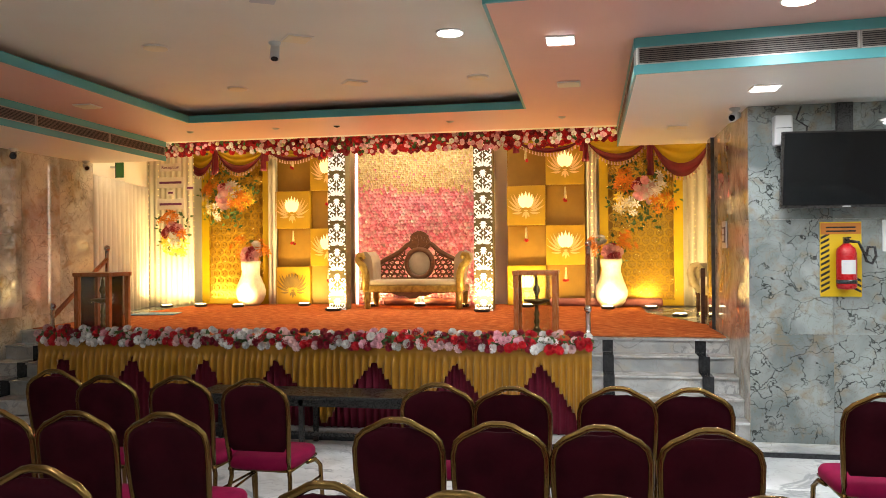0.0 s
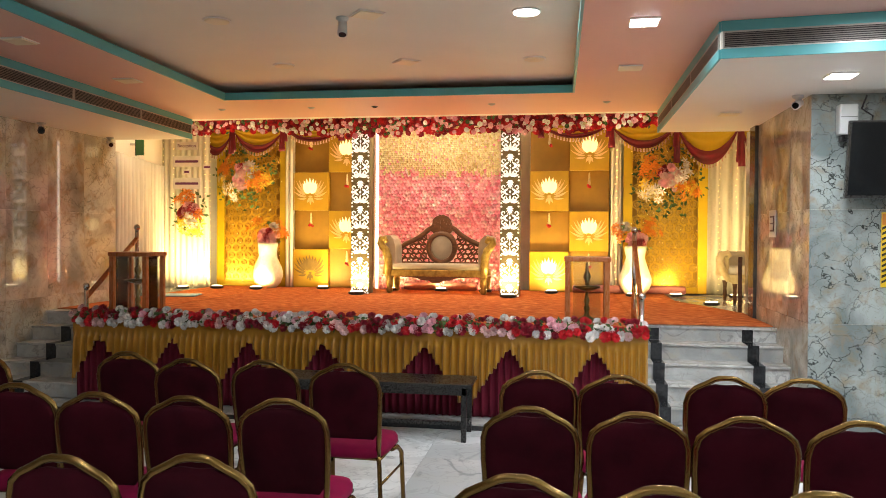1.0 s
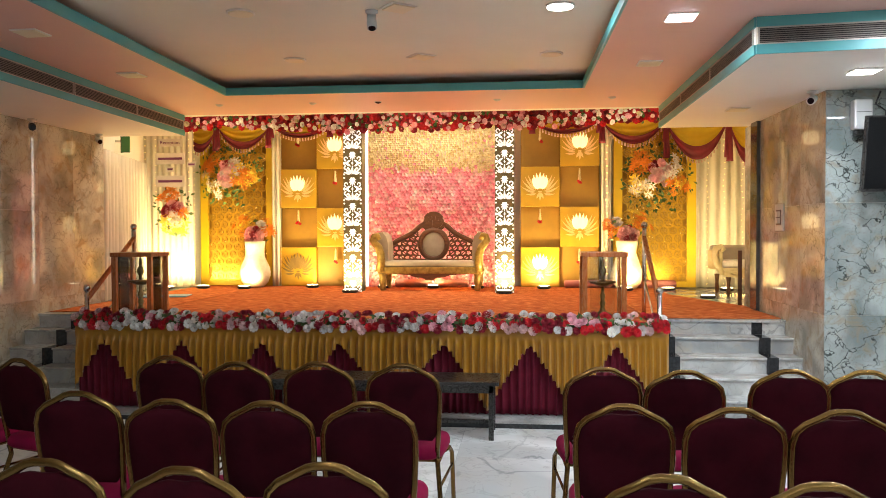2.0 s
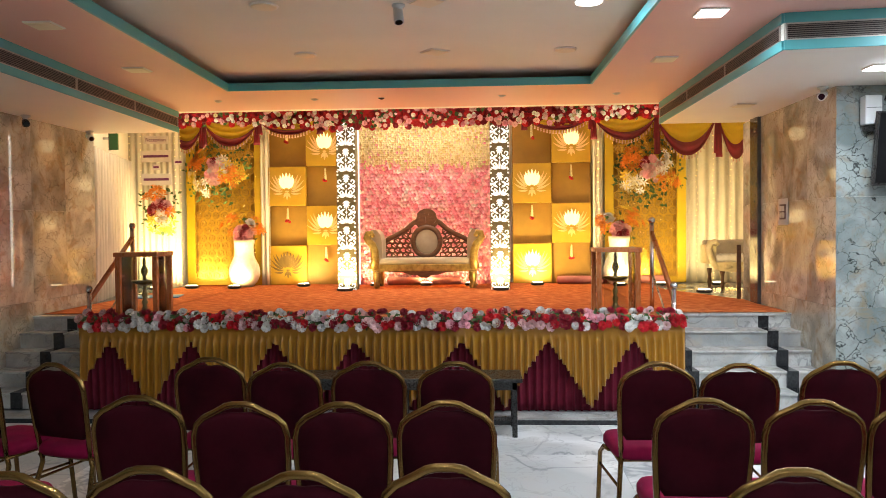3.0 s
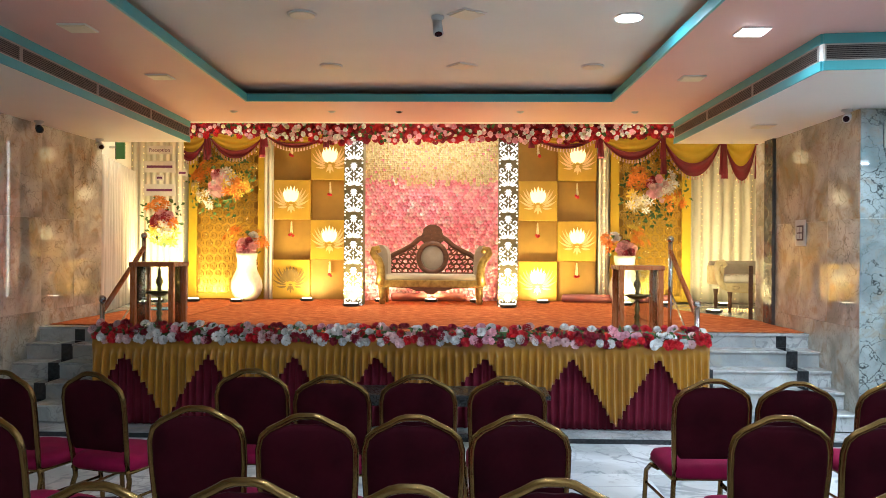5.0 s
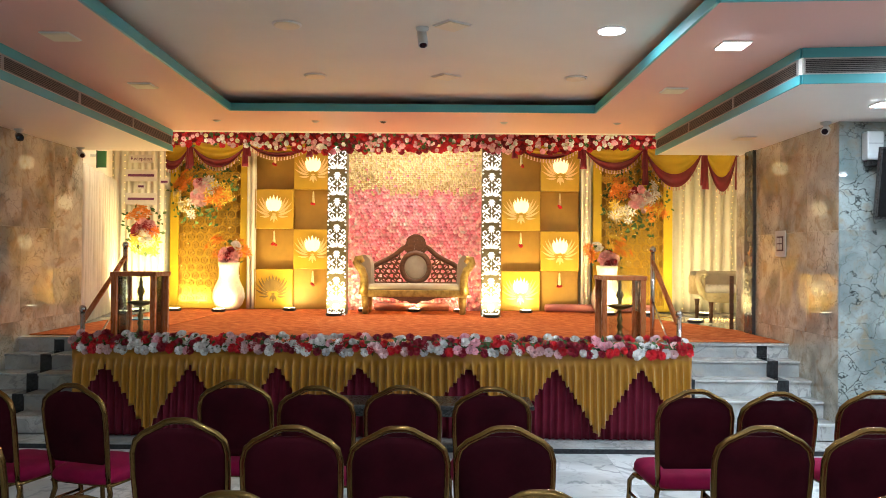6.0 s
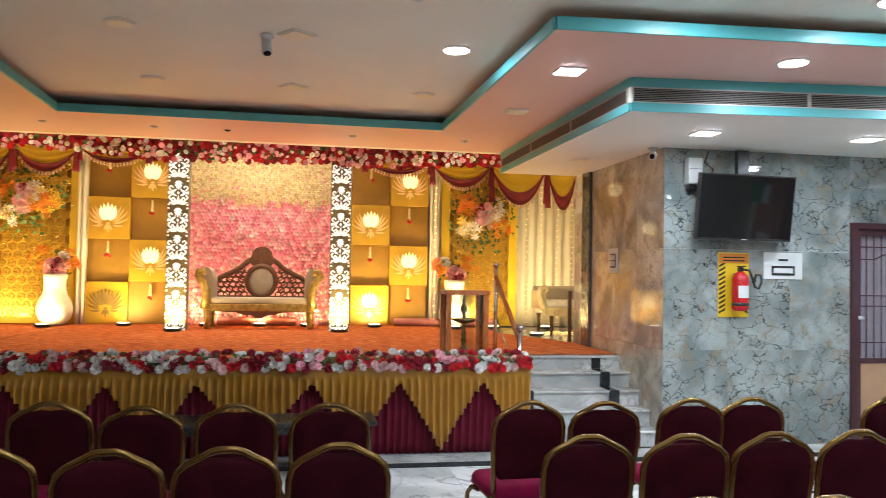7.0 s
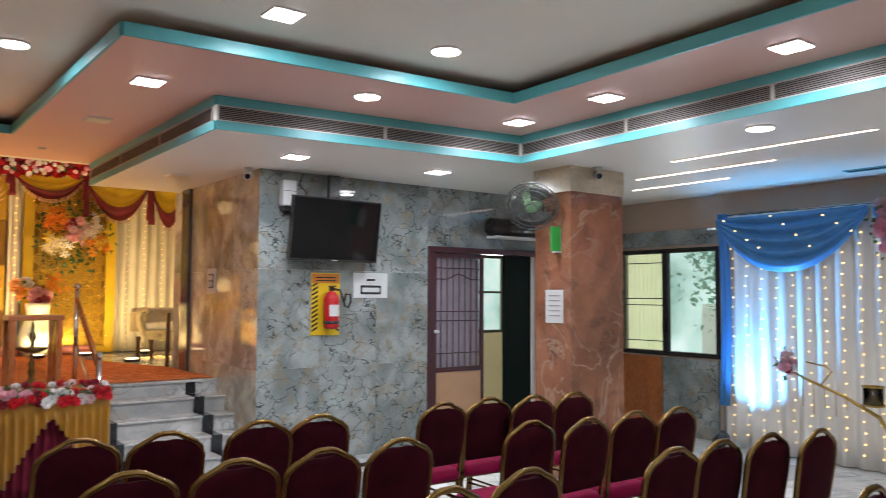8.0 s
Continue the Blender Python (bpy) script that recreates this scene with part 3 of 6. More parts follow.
M["wood"] = mat("carved_teak", (0.15, 0.065, 0.03), (0.085, 0.036, 0.016), 9, 0.35, bump=0.2, stretch=(1, 1, 4))
M["case_wood"] = mat("polished_red_wood", (0.44, 0.135, 0.038), (0.33, 0.095, 0.026), 7, 0.25, bump=0.1, stretch=(1, 1, 0.2))
M["old_gold"] = mat("antique_gold", (0.46, 0.32, 0.09), (0.26, 0.17, 0.045), 18, 0.36, 0.6, bump=0.4, bscale=60)
M["beige_cloth"] = mat("beige_upholstery", (0.43, 0.375, 0.29), (0.36, 0.31, 0.235), 8, 0.7, bump=0.25, bscale=220)
M["brass"] = mat("dark_brass", (0.28, 0.19, 0.07), (0.16, 0.11, 0.04), 12, 0.3, 0.9)
M["vase_white"] = mat("white_relief_plaster", (0.74, 0.70, 0.58), (0.62, 0.57, 0.44), 22, 0.45, bump=0.6, bscale=45)
M["mauve"] = mat("dusty_mauve_cloth", (0.42, 0.16, 0.15), (0.34, 0.12, 0.11), 5, 0.7, bump=0.2, bscale=250)
M["leaf"] = mat("artificial_leaf", (0.08, 0.16, 0.035), (0.05, 0.10, 0.02), 14, 0.5, rnd=0.2)
PETALS = {"red": (0.66, 0.012, 0.022), "white": (0.84, 0.80, 0.76), "pink": (0.88, 0.44, 0.50), "rose": (0.82, 0.29, 0.37), "orange": (0.84, 0.28, 0.02),
          "yellow": (0.85, 0.62, 0.06), "cream": (0.74, 0.63, 0.36), "straw": (0.62, 0.47, 0.2), "crimson": (0.34, 0.009, 0.028), "blush": (0.84, 0.54, 0.52)}
for k, c in PETALS.items():
    M[k] = mat("petal_" + k, c, tuple(v * 0.7 for v in c), 30, 0.6, rnd=0.18)
M["glass"] = bpy.data.materials.new("clear_glass")
M["glass"].use_nodes = True
gn, gl = M["glass"].node_tree.nodes, M["glass"].node_tree.links
gn.remove(gn["Principled BSDF"])
g_t, g_g, g_m, g_f = gn.new("ShaderNodeBsdfTransparent"), gn.new("ShaderNodeBsdfGlossy"), gn.new("ShaderNodeMixShader"), gn.new("ShaderNodeFresnel")
g_t.inputs[0].default_value, g_g.inputs["Roughness"].default_value, g_f.inputs[0].default_value = (0.93, 0.96, 0.95, 1), 0.02, 1.45
gl.new(g_f.outputs[0], g_m.inputs[0]); gl.new(g_t.outputs[0], g_m.inputs[1]); gl.new(g_g.outputs[0], g_m.inputs[2])
gl.new(g_m.outputs[0], gn["Material Output"].inputs[0])

# ---- flowers ----
def bloom(kind):
    """One artificial flower facing +z, radius about 1: rings of cupped petals."""
    bm = bmesh.new()
    rings = {"rose": ((6, 1.0, 0.10, 0.0), (5, 0.72, 0.42, 0.5), (4, 0.42, 0.62, 0.2)), "lily": ((6, 1.05, 0.35, 0.0), (3, 0.5, 0.5, 0.4)),
             "puff": ((7, 1.0, 0.0, 0.0), (6, 0.85, 0.38, 0.4), (5, 0.5, 0.66, 0.1))}[kind]
    for n, r, h, ph in rings:
        for k in range(n):
            a = 2 * math.pi * (k + ph) / n
            w = math.pi / n * (1.15 if kind != "lily" else 0.6)
            def at(rad, da, z):
                return bm.verts.new((rad * math.cos(a + da), rad * math.sin(a + da), z))
            c0 = at(0.08, 0, h * 0.5 - 0.25)
            m1, m2 = at(r * 0.62, -w, h + 0.02), at(r * 0.62, w, h + 0.02)
            tip = h + (0.14 if kind != "lily" else -0.1)
            t1, t2 = at(r, -w * (0.6 if kind != "lily" else 0.2), tip), at(r, w * (0.6 if kind != "lily" else 0.2), tip)
            mid = at(r * 0.6, 0, h - 0.12)
            for f in ((c0, m1, mid), (c0, mid, m2), (m1, t1, mid), (t1, t2, mid), (t2, m2, mid)):
                bm.faces.new(f)
    return bm


BLOOM = {}


def bloom_mesh(kind, colour):
    if (kind, colour) not in BLOOM:
        BLOOM[kind, colour] = mesh_of("flower", bloom(kind), M[colour], fix=False)
    return BLOOM[kind, colour]


def facing(p, way, size, spin):
    q = Vector(way).to_track_quat("Z", "Y").to_matrix().to_4x4()
    return Matrix.Translation(p) @ q @ Matrix.Rotation(spin, 4, "Z") @ Matrix.Diagonal((size, size, size, 1))


def flower(parent, p, way, size, kind, colour, rng):
    ob = new("flower", bloom_mesh(kind, colour))
    ob.parent = parent
    ob.matrix_basis = facing(p, way, size, rng.uniform(0, 6.28))
    return ob


def many(name, kinds, mats, rows, parent=None):
    """Joined small pieces: rows of (base index, matrix)."""
    base = []
    for k in kinds:
        bm = k if isinstance(k, bmesh.types.BMesh) else bloom(k)
        bm.verts.index_update()
        base.append((np.array([v.co[:] for v in bm.verts]), [[v.index for v in f.verts] for f in bm.faces]))
        bm.free()
    V, F, I = [], [], []
    n = 0
    for k, mi, m in rows:
        bv, bf = base[k]
        A = np.array(m)
        V.append(bv @ A[:3, :3].T + A[:3, 3])
        F += [[i + n for i in f] for f in bf]
        I += [mi] * len(bf)
        n += len(bv)
    me = bpy.data.meshes.new(name)
    me.from_pydata(np.concatenate(V).tolist(), [], F)
    for m in mats:
        me.materials.append(m)
    me.polygons.foreach_set("material_index", I)
    ob = new(name, me)
    ob.parent = parent
    ob["kind"] = "stuff"
    return ob


def leaf_bm():
    bm = bmesh.new()
    v = [bm.verts.new(p) for p in ((0, 0, 0), (0.28, 0.45, 0.06), (0, 1.0, -0.12), (-0.28, 0.45, 0.06), (0, 0.5, -0.04))]
    for f in ((0, 1, 4), (1, 2, 4), (2, 3, 4), (3, 0, 4)):
        bm.faces.new([v[i] for i in f])
    return bm


def leaves(parent, rows):
    return many("leaves", [leaf_bm()], [M["leaf"]], [(0, 0, m) for m in rows], parent)


def bouquet(name, at, radius, way, plan, n_leaf, rng, label, size=0.05, flat=0.5, tall=1.0):
    """Flowers round a point: plan lists (colour, kind, count, centre offset x, z, spread)."""
    t = thing(name, at, label=label, category="flowers")
    w = Vector(way)
    for colour, kind, n, ox, oz, sp in plan:
        for _ in range(n):
            a, r = rng.uniform(0, 6.28), sp * math.sqrt(rng.random())
            x, z = ox + r * math.cos(a), oz + r * math.sin(a) * tall
            d = -radius * flat * max(0.1, 1 - (x * x + z * z) / (radius * radius * 1.6)) * rng.uniform(0.6, 1.1)
            flower(t, (x, d, z), (w + Vector((x, 0, z)) * 1.2 / radius + Vector((rng.uniform(-.4, .4), 0, rng.uniform(-.4, .4)))).normalized(), size * rng.uniform(0.75, 1.25), kind, colour, rng)
    rows = []
    for _ in range(n_leaf):
        a = rng.uniform(0, 6.28)
        r = radius * rng.uniform(0.3, 1.15)
        rows.append(facing((r * math.cos(a), -radius * 0.15 * rng.random(), r * math.sin(a) * tall), (rng.uniform(-1, 1), -1, rng.uniform(-1, 1)), rng.uniform(0.05, 0.1), rng.uniform(0, 6.28)))
    leaves(t, rows)
    return t


rng = random.Random(11)

# garland along the stage front
g = thing("flower_garland", label="long garland of red, white and pink flowers along the stage edge", category="garland")
x, i = X0 + 0.02, 0
while x < X1:
    for row in range(3):
        if len(g.children) > 285:
            break
        seq = ("white", "red", "red", "blush", "red", "crimson", "white", "white", "crimson", "red", "pink", "white", "crimson")
        c = seq[(int(i / 1.7) + row + rng.randrange(3)) % len(seq)]
        z = (0.80, 0.85, 0.89)[row] + rng.uniform(-0.022, 0.022)
        y = (FRONT - 0.06, FRONT - 0.03, FRONT + 0.06)[row]
        flower(g, (x + rng.uniform(-0.02, 0.02), y + rng.uniform(-0.015, 0.015), z), (rng.uniform(-.5, .5), -1, 0.25 + row * 0.5 + rng.uniform(-.2, .3)),
               rng.uniform(0.034, 0.05), rng.choice(("puff", "rose", "rose")), c, rng)
    x += 0.056
    i += 1
rows = []
for k in range(620):
    p = (rng.uniform(X0, X1), FRONT + rng.uniform(-0.07, 0.05), rng.uniform(0.785, 0.90))
    rows.append(facing(p, (rng.uniform(-1, 1), -1, rng.uniform(-.3, 1)), rng.uniform(0.025, 0.055), rng.uniform(0, 6.28)))
leaves(g, rows)
part("stem", tube(bmesh.new(), [(X0 + k * (X1 - X0) / 30, FRONT + 0.01, 0.835 + 0.01 * math.sin(k)) for k in range(31)], 0.035, 6), M["leaf"], g)

# overhead garland
g = thing("overhead_garland", label="thick red rose garland with white and pink blooms", category="garland")
GY = 10.78


def low(x):
    return 3.075 - 0.07 * max(0, 1 - abs(x + 2.45) / 2.0) + 0.03 * math.sin(x * 2.1)


rows = []
for k in range(1500):
    x = rng.uniform(-6.5, 1.6)
    z = rng.uniform(low(x), 3.5)
    rows.append((0, rng.randrange(2), facing((x, GY + rng.uniform(-0.03, 0.04), z), (rng.uniform(-.6, .6), -1, rng.uniform(-.6, .6)), rng.uniform(0.04, 0.055), rng.uniform(0, 6.28))))
for k in range(280):
    x = rng.uniform(-6.2, 1.5)
    z = rng.uniform(low(x), 3.46)
    rows.append((0, rng.randrange(2, 6), facing((x, GY - 0.05 + rng.uniform(-0.03, 0.02), z), (rng.uniform(-.6, .6), -1, rng.uniform(-.6, .6)), rng.uniform(0.02, 0.034), rng.uniform(0, 6.28))))
many("rose_filling", ["rose"], [M["red"], M["crimson"], M["white"], M["pink"], M["leaf"], M["blush"]], rows, g)
for k in range(290):
    x = rng.uniform(-6.2, 1.3)
    z = rng.uniform(low(x) - 0.01, 3.44)
    c = rng.choice(("white", "blush", "blush", "pink", "white", "cream") if abs(x + 2.5) > 1.6 else ("pink", "rose", "blush", "white", "pink"))
    flower(g, (x, GY - 0.06 + rng.uniform(-0.02, 0.01), z), (rng.uniform(-.5, .5), -1, rng.uniform(-.5, .4)), rng.uniform(0.028, 0.045), "rose", c, rng)
leaves(g, [facing((rng.uniform(-6.4, 1.5), GY - 0.05, rng.uniform(3.08, 3.4)), (rng.uniform(-1, 1), -1, rng.uniform(-1, 1)), 0.07, rng.uniform(0, 6.28)) for _ in range(160)])
part("backing", boxes((-6.6, 1.7, GY + 0.03, GY + 0.06, 3.14, 3.68)), M["swag_red"], g)

# flower wall
g = thing("flower_wall", label="pink rose flower wall with cream blossom strings along its top", category="flower wall")
FX0, FX1, FY = -3.43, -1.43, 11.92
part("backing", boxes((FX0 - 0.1, FX1 + 0.1, FY + 0.02, FY + 0.06, STAGE + 0.01, 3.5)), M["blush"], g)
rows = []
for i in range(38):
    for j in range(37):
        x, z = FX0 + (i + 0.5 * (j % 2)) * 0.0535, STAGE + 0.04 + j * 0.0525
        if z < 2.64:
            mi = rng.choices((0, 1, 2, 3), (5, 4, 3, 0.35))[0]
            rows.append((0, mi, facing((x + rng.uniform(-.01, .01), FY + rng.uniform(-0.02, 0.01), z + rng.uniform(-.01, .01)), (rng.uniform(-.5, .5), -1, rng.uniform(-.5, .5)), rng.uniform(0.034, 0.046), rng.uniform(0, 6.28))))
many("pink_roses", ["rose"], [M["pink"], M["rose"], M["blush"], M["white"]], rows, g)
rows = []
for i in range(58):
    x = FX0 + 0.02 + i * 0.0345
    zb = 2.56 + rng.uniform(-0.06, 0.10)
    z = 3.4
    while z > zb:
        rows.append((0, rng.choices((0, 1, 2), (9, 3, 0.3))[0], facing((x + rng.uniform(-.012, .012), FY - 0.05 + rng.uniform(-0.015, 0.015), z), (rng.uniform(-.7, .7), -1, rng.uniform(-.7, .3)), rng.uniform(0.018, 0.027), rng.uniform(0, 6.28))))
        z -= 0.031
many("cream_strings", ["puff"], [M["cream"], M["straw"], M["rose"]], rows, g)

# unseen lamp added to brighten the flower wall from above
wash = thing("wash_light", (0.5 * (FX0 + FX1), 11.20, 3.30), label="added slim warm wash light behind the overhead garland", category="stage light")
part("housing", boxes((-0.9, 0.9, 0.0, 0.05, 0.0, 0.06), bevel=0.004), M["black"], wash)
part("lens", boxes((-0.88, 0.88, 0.008, 0.042, -0.004, 0.0)), M["uplens"], wash)
part("hanger", boxes((-0.8, -0.78, 0.02, 0.04, 0.06, 0.4), (0.78, 0.8, 0.02, 0.04, 0.06, 0.4)), M["black"], wash)
wl = bpy.data.lights.new("wash_beam", "AREA")
wl.shape, wl.size, wl.size_y, wl.energy, wl.color = "RECTANGLE", 1.7, 0.05, 30, (1.0, 0.86, 0.72)
new("wash_beam", wl).matrix_world = look((0.5 * (FX0 + FX1), 11.225, 3.28), (0.5 * (FX0 + FX1), 11.9, 1.0))

# filigree pillars
def leafplate(bm, cx, cz, ang, length, width, d0, d1, n=5, curl=0.0):
    pts = []
    for s in (1, -1):
        for k in range(n + 1) if s > 0 else range(n - 1, 0, -1):
            t = k / n
            w = width * math.sin(math.pi * t ** 0.8) * 0.5
            pts.append((s * w + curl * t * t, t * length))
    ca, sa = math.cos(ang), math.sin(ang)
    return plate(bm, [(cx + u * ca - v * sa, cz + u * sa + v * ca) for u, v in pts], d0, d1)


def scroll(bm, cx, cz, r, a0, a1, w, d0, d1, n=9):
    o, q = [], []
    for k in range(n + 1):
        t = k / n
        a, rr = radians(a0 + (a1 - a0) * t), r * (1 - 0.45 * t)
        ww = w * (1 - 0.35 * t)
        o.append((cx + (rr + ww / 2) * math.cos(a), cz + (rr + ww / 2) * math.sin(a)))
        q.append((cx + (rr - ww / 2) * math.cos(a), cz + (rr - ww / 2) * math.sin(a)))
    plate(bm, o + q[::-1], d0, d1)


def pillar():
    p = thing("filigree_pillar", label="tall bronze box pillar with backlit white scrollwork cut-outs", category="pillar", group="filigree pillars beside the sofa")
    W, H = 0.132, 3.22 - STAGE
    part("body", boxes((-W, W, 0, 0.24, 0, H), bevel=0.004), M["pillar_board"], p)
    d0, d1 = -0.006, 0.0
    for k in range(7):
        z = 0.03 + k * 0.36
        bm = bmesh.new()
        for s in (1, -1):
            for a, l in ((0, 0.125), (24, 0.115), (-24, 0.115), (47, 0.105), (-47, 0.105), (70, 0.095), (-70, 0.095)):
                leafplate(bm, 0.036 * math.sin(radians(-a)), z + 0.15 + s * 0.024, radians(a) if s > 0 else radians(180 + a), l, 0.030, d0, d1)
            for m in (1, -1):
                scroll(bm, m * 0.088, z + 0.15 + s * 0.115, 0.031, 90 * s, 90 * s - 290 * m * s, 0.021, d0, d1)
                leafplate(bm, m * 0.02, z + 0.15 + s * 0.135, radians(-m * 62) if s > 0 else radians(180 + m * 62), 0.095, 0.025, d0, d1)
                plate(bm, arc(m * 0.118, z + 0.15 + s * 0.024, 0.014, 0, 330, 7), d0, d1)
                leafplate(bm, m * 0.118, z + 0.15 + s * 0.155, radians(0 if s > 0 else 180), 0.05, 0.024, d0, d1)
        part("scrollwork", bm, M["white_cut"], p, "backlit white scrollwork")
        bm = bmesh.new()
        zz = z + 0.33
        for m in (1, -1):
            for s in (1, -1):
                scroll(bm, m * 0.055, zz + s * 0.012, 0.024, -90 * s, -90 * s + 250 * m * s, 0.019, d0, d1)
            leafplate(bm, m * 0.085, zz, radians(-m * 90), 0.045, 0.026, d0, d1)
        plate(bm, [(0, zz - 0.025), (0.015, zz), (0, zz + 0.025), (-0.015, zz)], d0, d1)
        if zz < H - 0.06:
            part("scrollwork", bm, M["white_cut"], p)
        else:
            bm.free()
    return p


pl = pillar()
pl.matrix_basis = pose(-3.46, 10.87, STAGE + 0.008)
copy_thing(pl, pose(-1.335, 10.87, STAGE + 0.008))
for x in (FX0 - 0.03, FX1 + 0.01):
    led = thing("led_strip_light", (x, 11.80, STAGE + 0.005), label="slim upright white LED strip beside the flower wall", category="strip light", group="LED strips beside the flower wall")
    part("channel", boxes((-0.012, 0.032, 0.014, 0.03, 0.0, 2.5)), M["white_paint"], led)
    part("diffuser", boxes((-0.008, 0.028, 0.0, 0.013, 0.02, 2.48), bevel=0.004), M["led"], led, "glowing white diffuser")

# lotus boards
def lotus(parent, cx, cz, y, s, glow):
    """Cut-out lotus: a lit cup of upright petals over a wide skirt of thin curled ones."""
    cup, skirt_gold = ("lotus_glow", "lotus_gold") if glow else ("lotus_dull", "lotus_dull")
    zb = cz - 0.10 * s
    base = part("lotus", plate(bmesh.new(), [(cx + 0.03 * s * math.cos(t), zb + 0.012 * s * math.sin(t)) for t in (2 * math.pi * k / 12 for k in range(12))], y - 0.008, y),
                M[skirt_gold], parent, "glowing lotus cut-out" if glow else "lotus cut-out in dull bronze")
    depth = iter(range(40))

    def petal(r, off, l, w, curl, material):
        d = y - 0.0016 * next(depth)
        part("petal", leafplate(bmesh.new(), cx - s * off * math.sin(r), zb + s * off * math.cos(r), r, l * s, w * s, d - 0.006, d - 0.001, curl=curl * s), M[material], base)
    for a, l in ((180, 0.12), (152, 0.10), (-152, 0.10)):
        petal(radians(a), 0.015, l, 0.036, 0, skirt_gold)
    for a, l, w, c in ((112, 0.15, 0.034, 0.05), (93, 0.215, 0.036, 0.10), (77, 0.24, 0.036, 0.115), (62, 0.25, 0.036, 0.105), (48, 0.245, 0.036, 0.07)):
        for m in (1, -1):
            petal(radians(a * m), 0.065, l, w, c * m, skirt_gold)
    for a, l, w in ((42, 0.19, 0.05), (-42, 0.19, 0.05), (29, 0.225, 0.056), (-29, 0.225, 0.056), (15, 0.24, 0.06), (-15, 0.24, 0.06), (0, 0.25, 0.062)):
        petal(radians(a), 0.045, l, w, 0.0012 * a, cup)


def tassel(at, rng):
    t = thing("hanging_tassel", at, label="short string of white blossoms ending in red buds", category="flower string", group="hanging blossom strings")
    bm = bmesh.new()
    lathe(bm, [(0.004, 0.0), (0.012, -0.01), (0.016, -0.09), (0.022, -0.17), (0.012, -0.19)], 8)
    part("blossoms", bm, M["cream"], t)
    for k in range(4):
        flower(t, (rng.uniform(-.03, .03), -0.01, -0.2 + rng.uniform(-.015, .015)), (rng.uniform(-1, 1), -1, -0.5), 0.024, "rose", "red", rng)
    return t


def lotus_board(x0, first, glows):
    b = thing("lotus_board", label="checkered gold panel with raised squares and lotus cut-outs", category="stage panel", group="lotus panels of the backdrop")
    C, H = 0.58, 0.605
    part("backing", boxes((x0, x0 + 2 * C + 0.02, 12.06, 12.1, STAGE + 0.005, STAGE + 4 * H)), M["brown_board"], b)
    n = 0
    for j in range(4):
        for i in range(2):
            xa, za = x0 + i * (C + 0.01), STAGE + 0.01 + (3 - j) * H
            if (i + j) % 2 == first:
                part("square", boxes((xa, xa + C, 11.96, 12.058, za, za + H - 0.006), bevel=0.008), M["gold_board"], b)
                lotus(b, xa + C / 2, za + H / 2 + 0.02, 11.96, 1.0, glows[n])
                n += 1
            else:
                part("recess", boxes((xa + 0.004, xa + C - 0.004, 12.05, 12.058, za, za + H - 0.006)), M["brown_board"], b)
                tassel((xa + C / 2, 11.99, za + H - 0.03), rng)
    return b


lotus_board(-4.86, 1, (1, 1, 1, 0))
# the lowest lotus here glows in place of the uplight falling on it
lotus_board(-1.12, 1, (1, 1, 1, 1))

# gold lattice panels
def lattice_panel(x0, x1):
    p = thing("lattice_panel", label="gold lattice screen in a wide yellow frame", category="stage panel", group="gold lattice screens of the backdrop")
    z0, z1, y, f = STAGE + 0.01, 3.2, 12.0, 0.13
    part("frame", boxes((x0, x0 + f, y - 0.03, y + 0.03, z0, z1), bevel=0.006), M["yellow_cloth"], p)
    part("frame", boxes((x1 - f, x1, y - 0.03, y + 0.03, z0, z1), bevel=0.006), M["yellow_cloth"], p)
    part("frame", boxes((x0 + f, x1 - f, y - 0.03, y + 0.03, z0, z0 + f * 0.7), bevel=0.006), M["yellow_cloth"], p)
    part("backing", boxes((x0 + f, x1 - f, y + 0.03, y + 0.04, z0, z1)), M["lattice_back"], p)
    bm = bmesh.new()
    n = round((x1 - x0 - 2 * f) / 0.128)
    c = (x1 - x0 - 2 * f) / n
    zz, odd = z0 + f * 0.7 + c * 0.4, 0
    while zz < z1 - 0.05:
        for i in range(n + odd):
            cx = x0 + f + c * (i + (0.0 if odd else 0.5))
            if cx < x0 + f + 0.3 * c or cx > x1 - f - 0.3 * c:
                continue
            for r, w in ((0.58, 0.13), (0.31, 0.09)):
                o = [(cx + c * r * math.sin(math.pi / 3 * k), zz + c * r * math.cos(math.pi / 3 * k)) for k in range(6)]
                q = [(cx + c * (r - w) * math.sin(math.pi / 3 * k), zz + c * (r - w) * math.cos(math.pi / 3 * k)) for k in range(6)]
                for k in range(6):
                    k2 = (k + 1) % 6
                    plate(bm, [o[k], o[k2], q[k2], q[k]], y - (0.026 if r > 0.5 else 0.034), y - 0.004)
            for k in range(6):
                t = math.pi / 3 * k
                u = Vector((math.sin(t), math.cos(t))); w = Vector((-u.y, u.x)) * c * 0.035
                A, B = Vector((cx, zz)) + u * c * 0.05, Vector((cx, zz)) + u * c * 0.5
                plate(bm, [tuple(A + w), tuple(B + w), tuple(B - w), tuple(A - w)], y - 0.020, y - 0.006)
        zz += c * 0.866
        odd = 1 - odd
    part("lattice", bm, M["gold_paint"], p, "gold octagon lattice")
    return p


lattice_panel(-6.15, -4.95)
lattice_panel(0.26, 1.46)


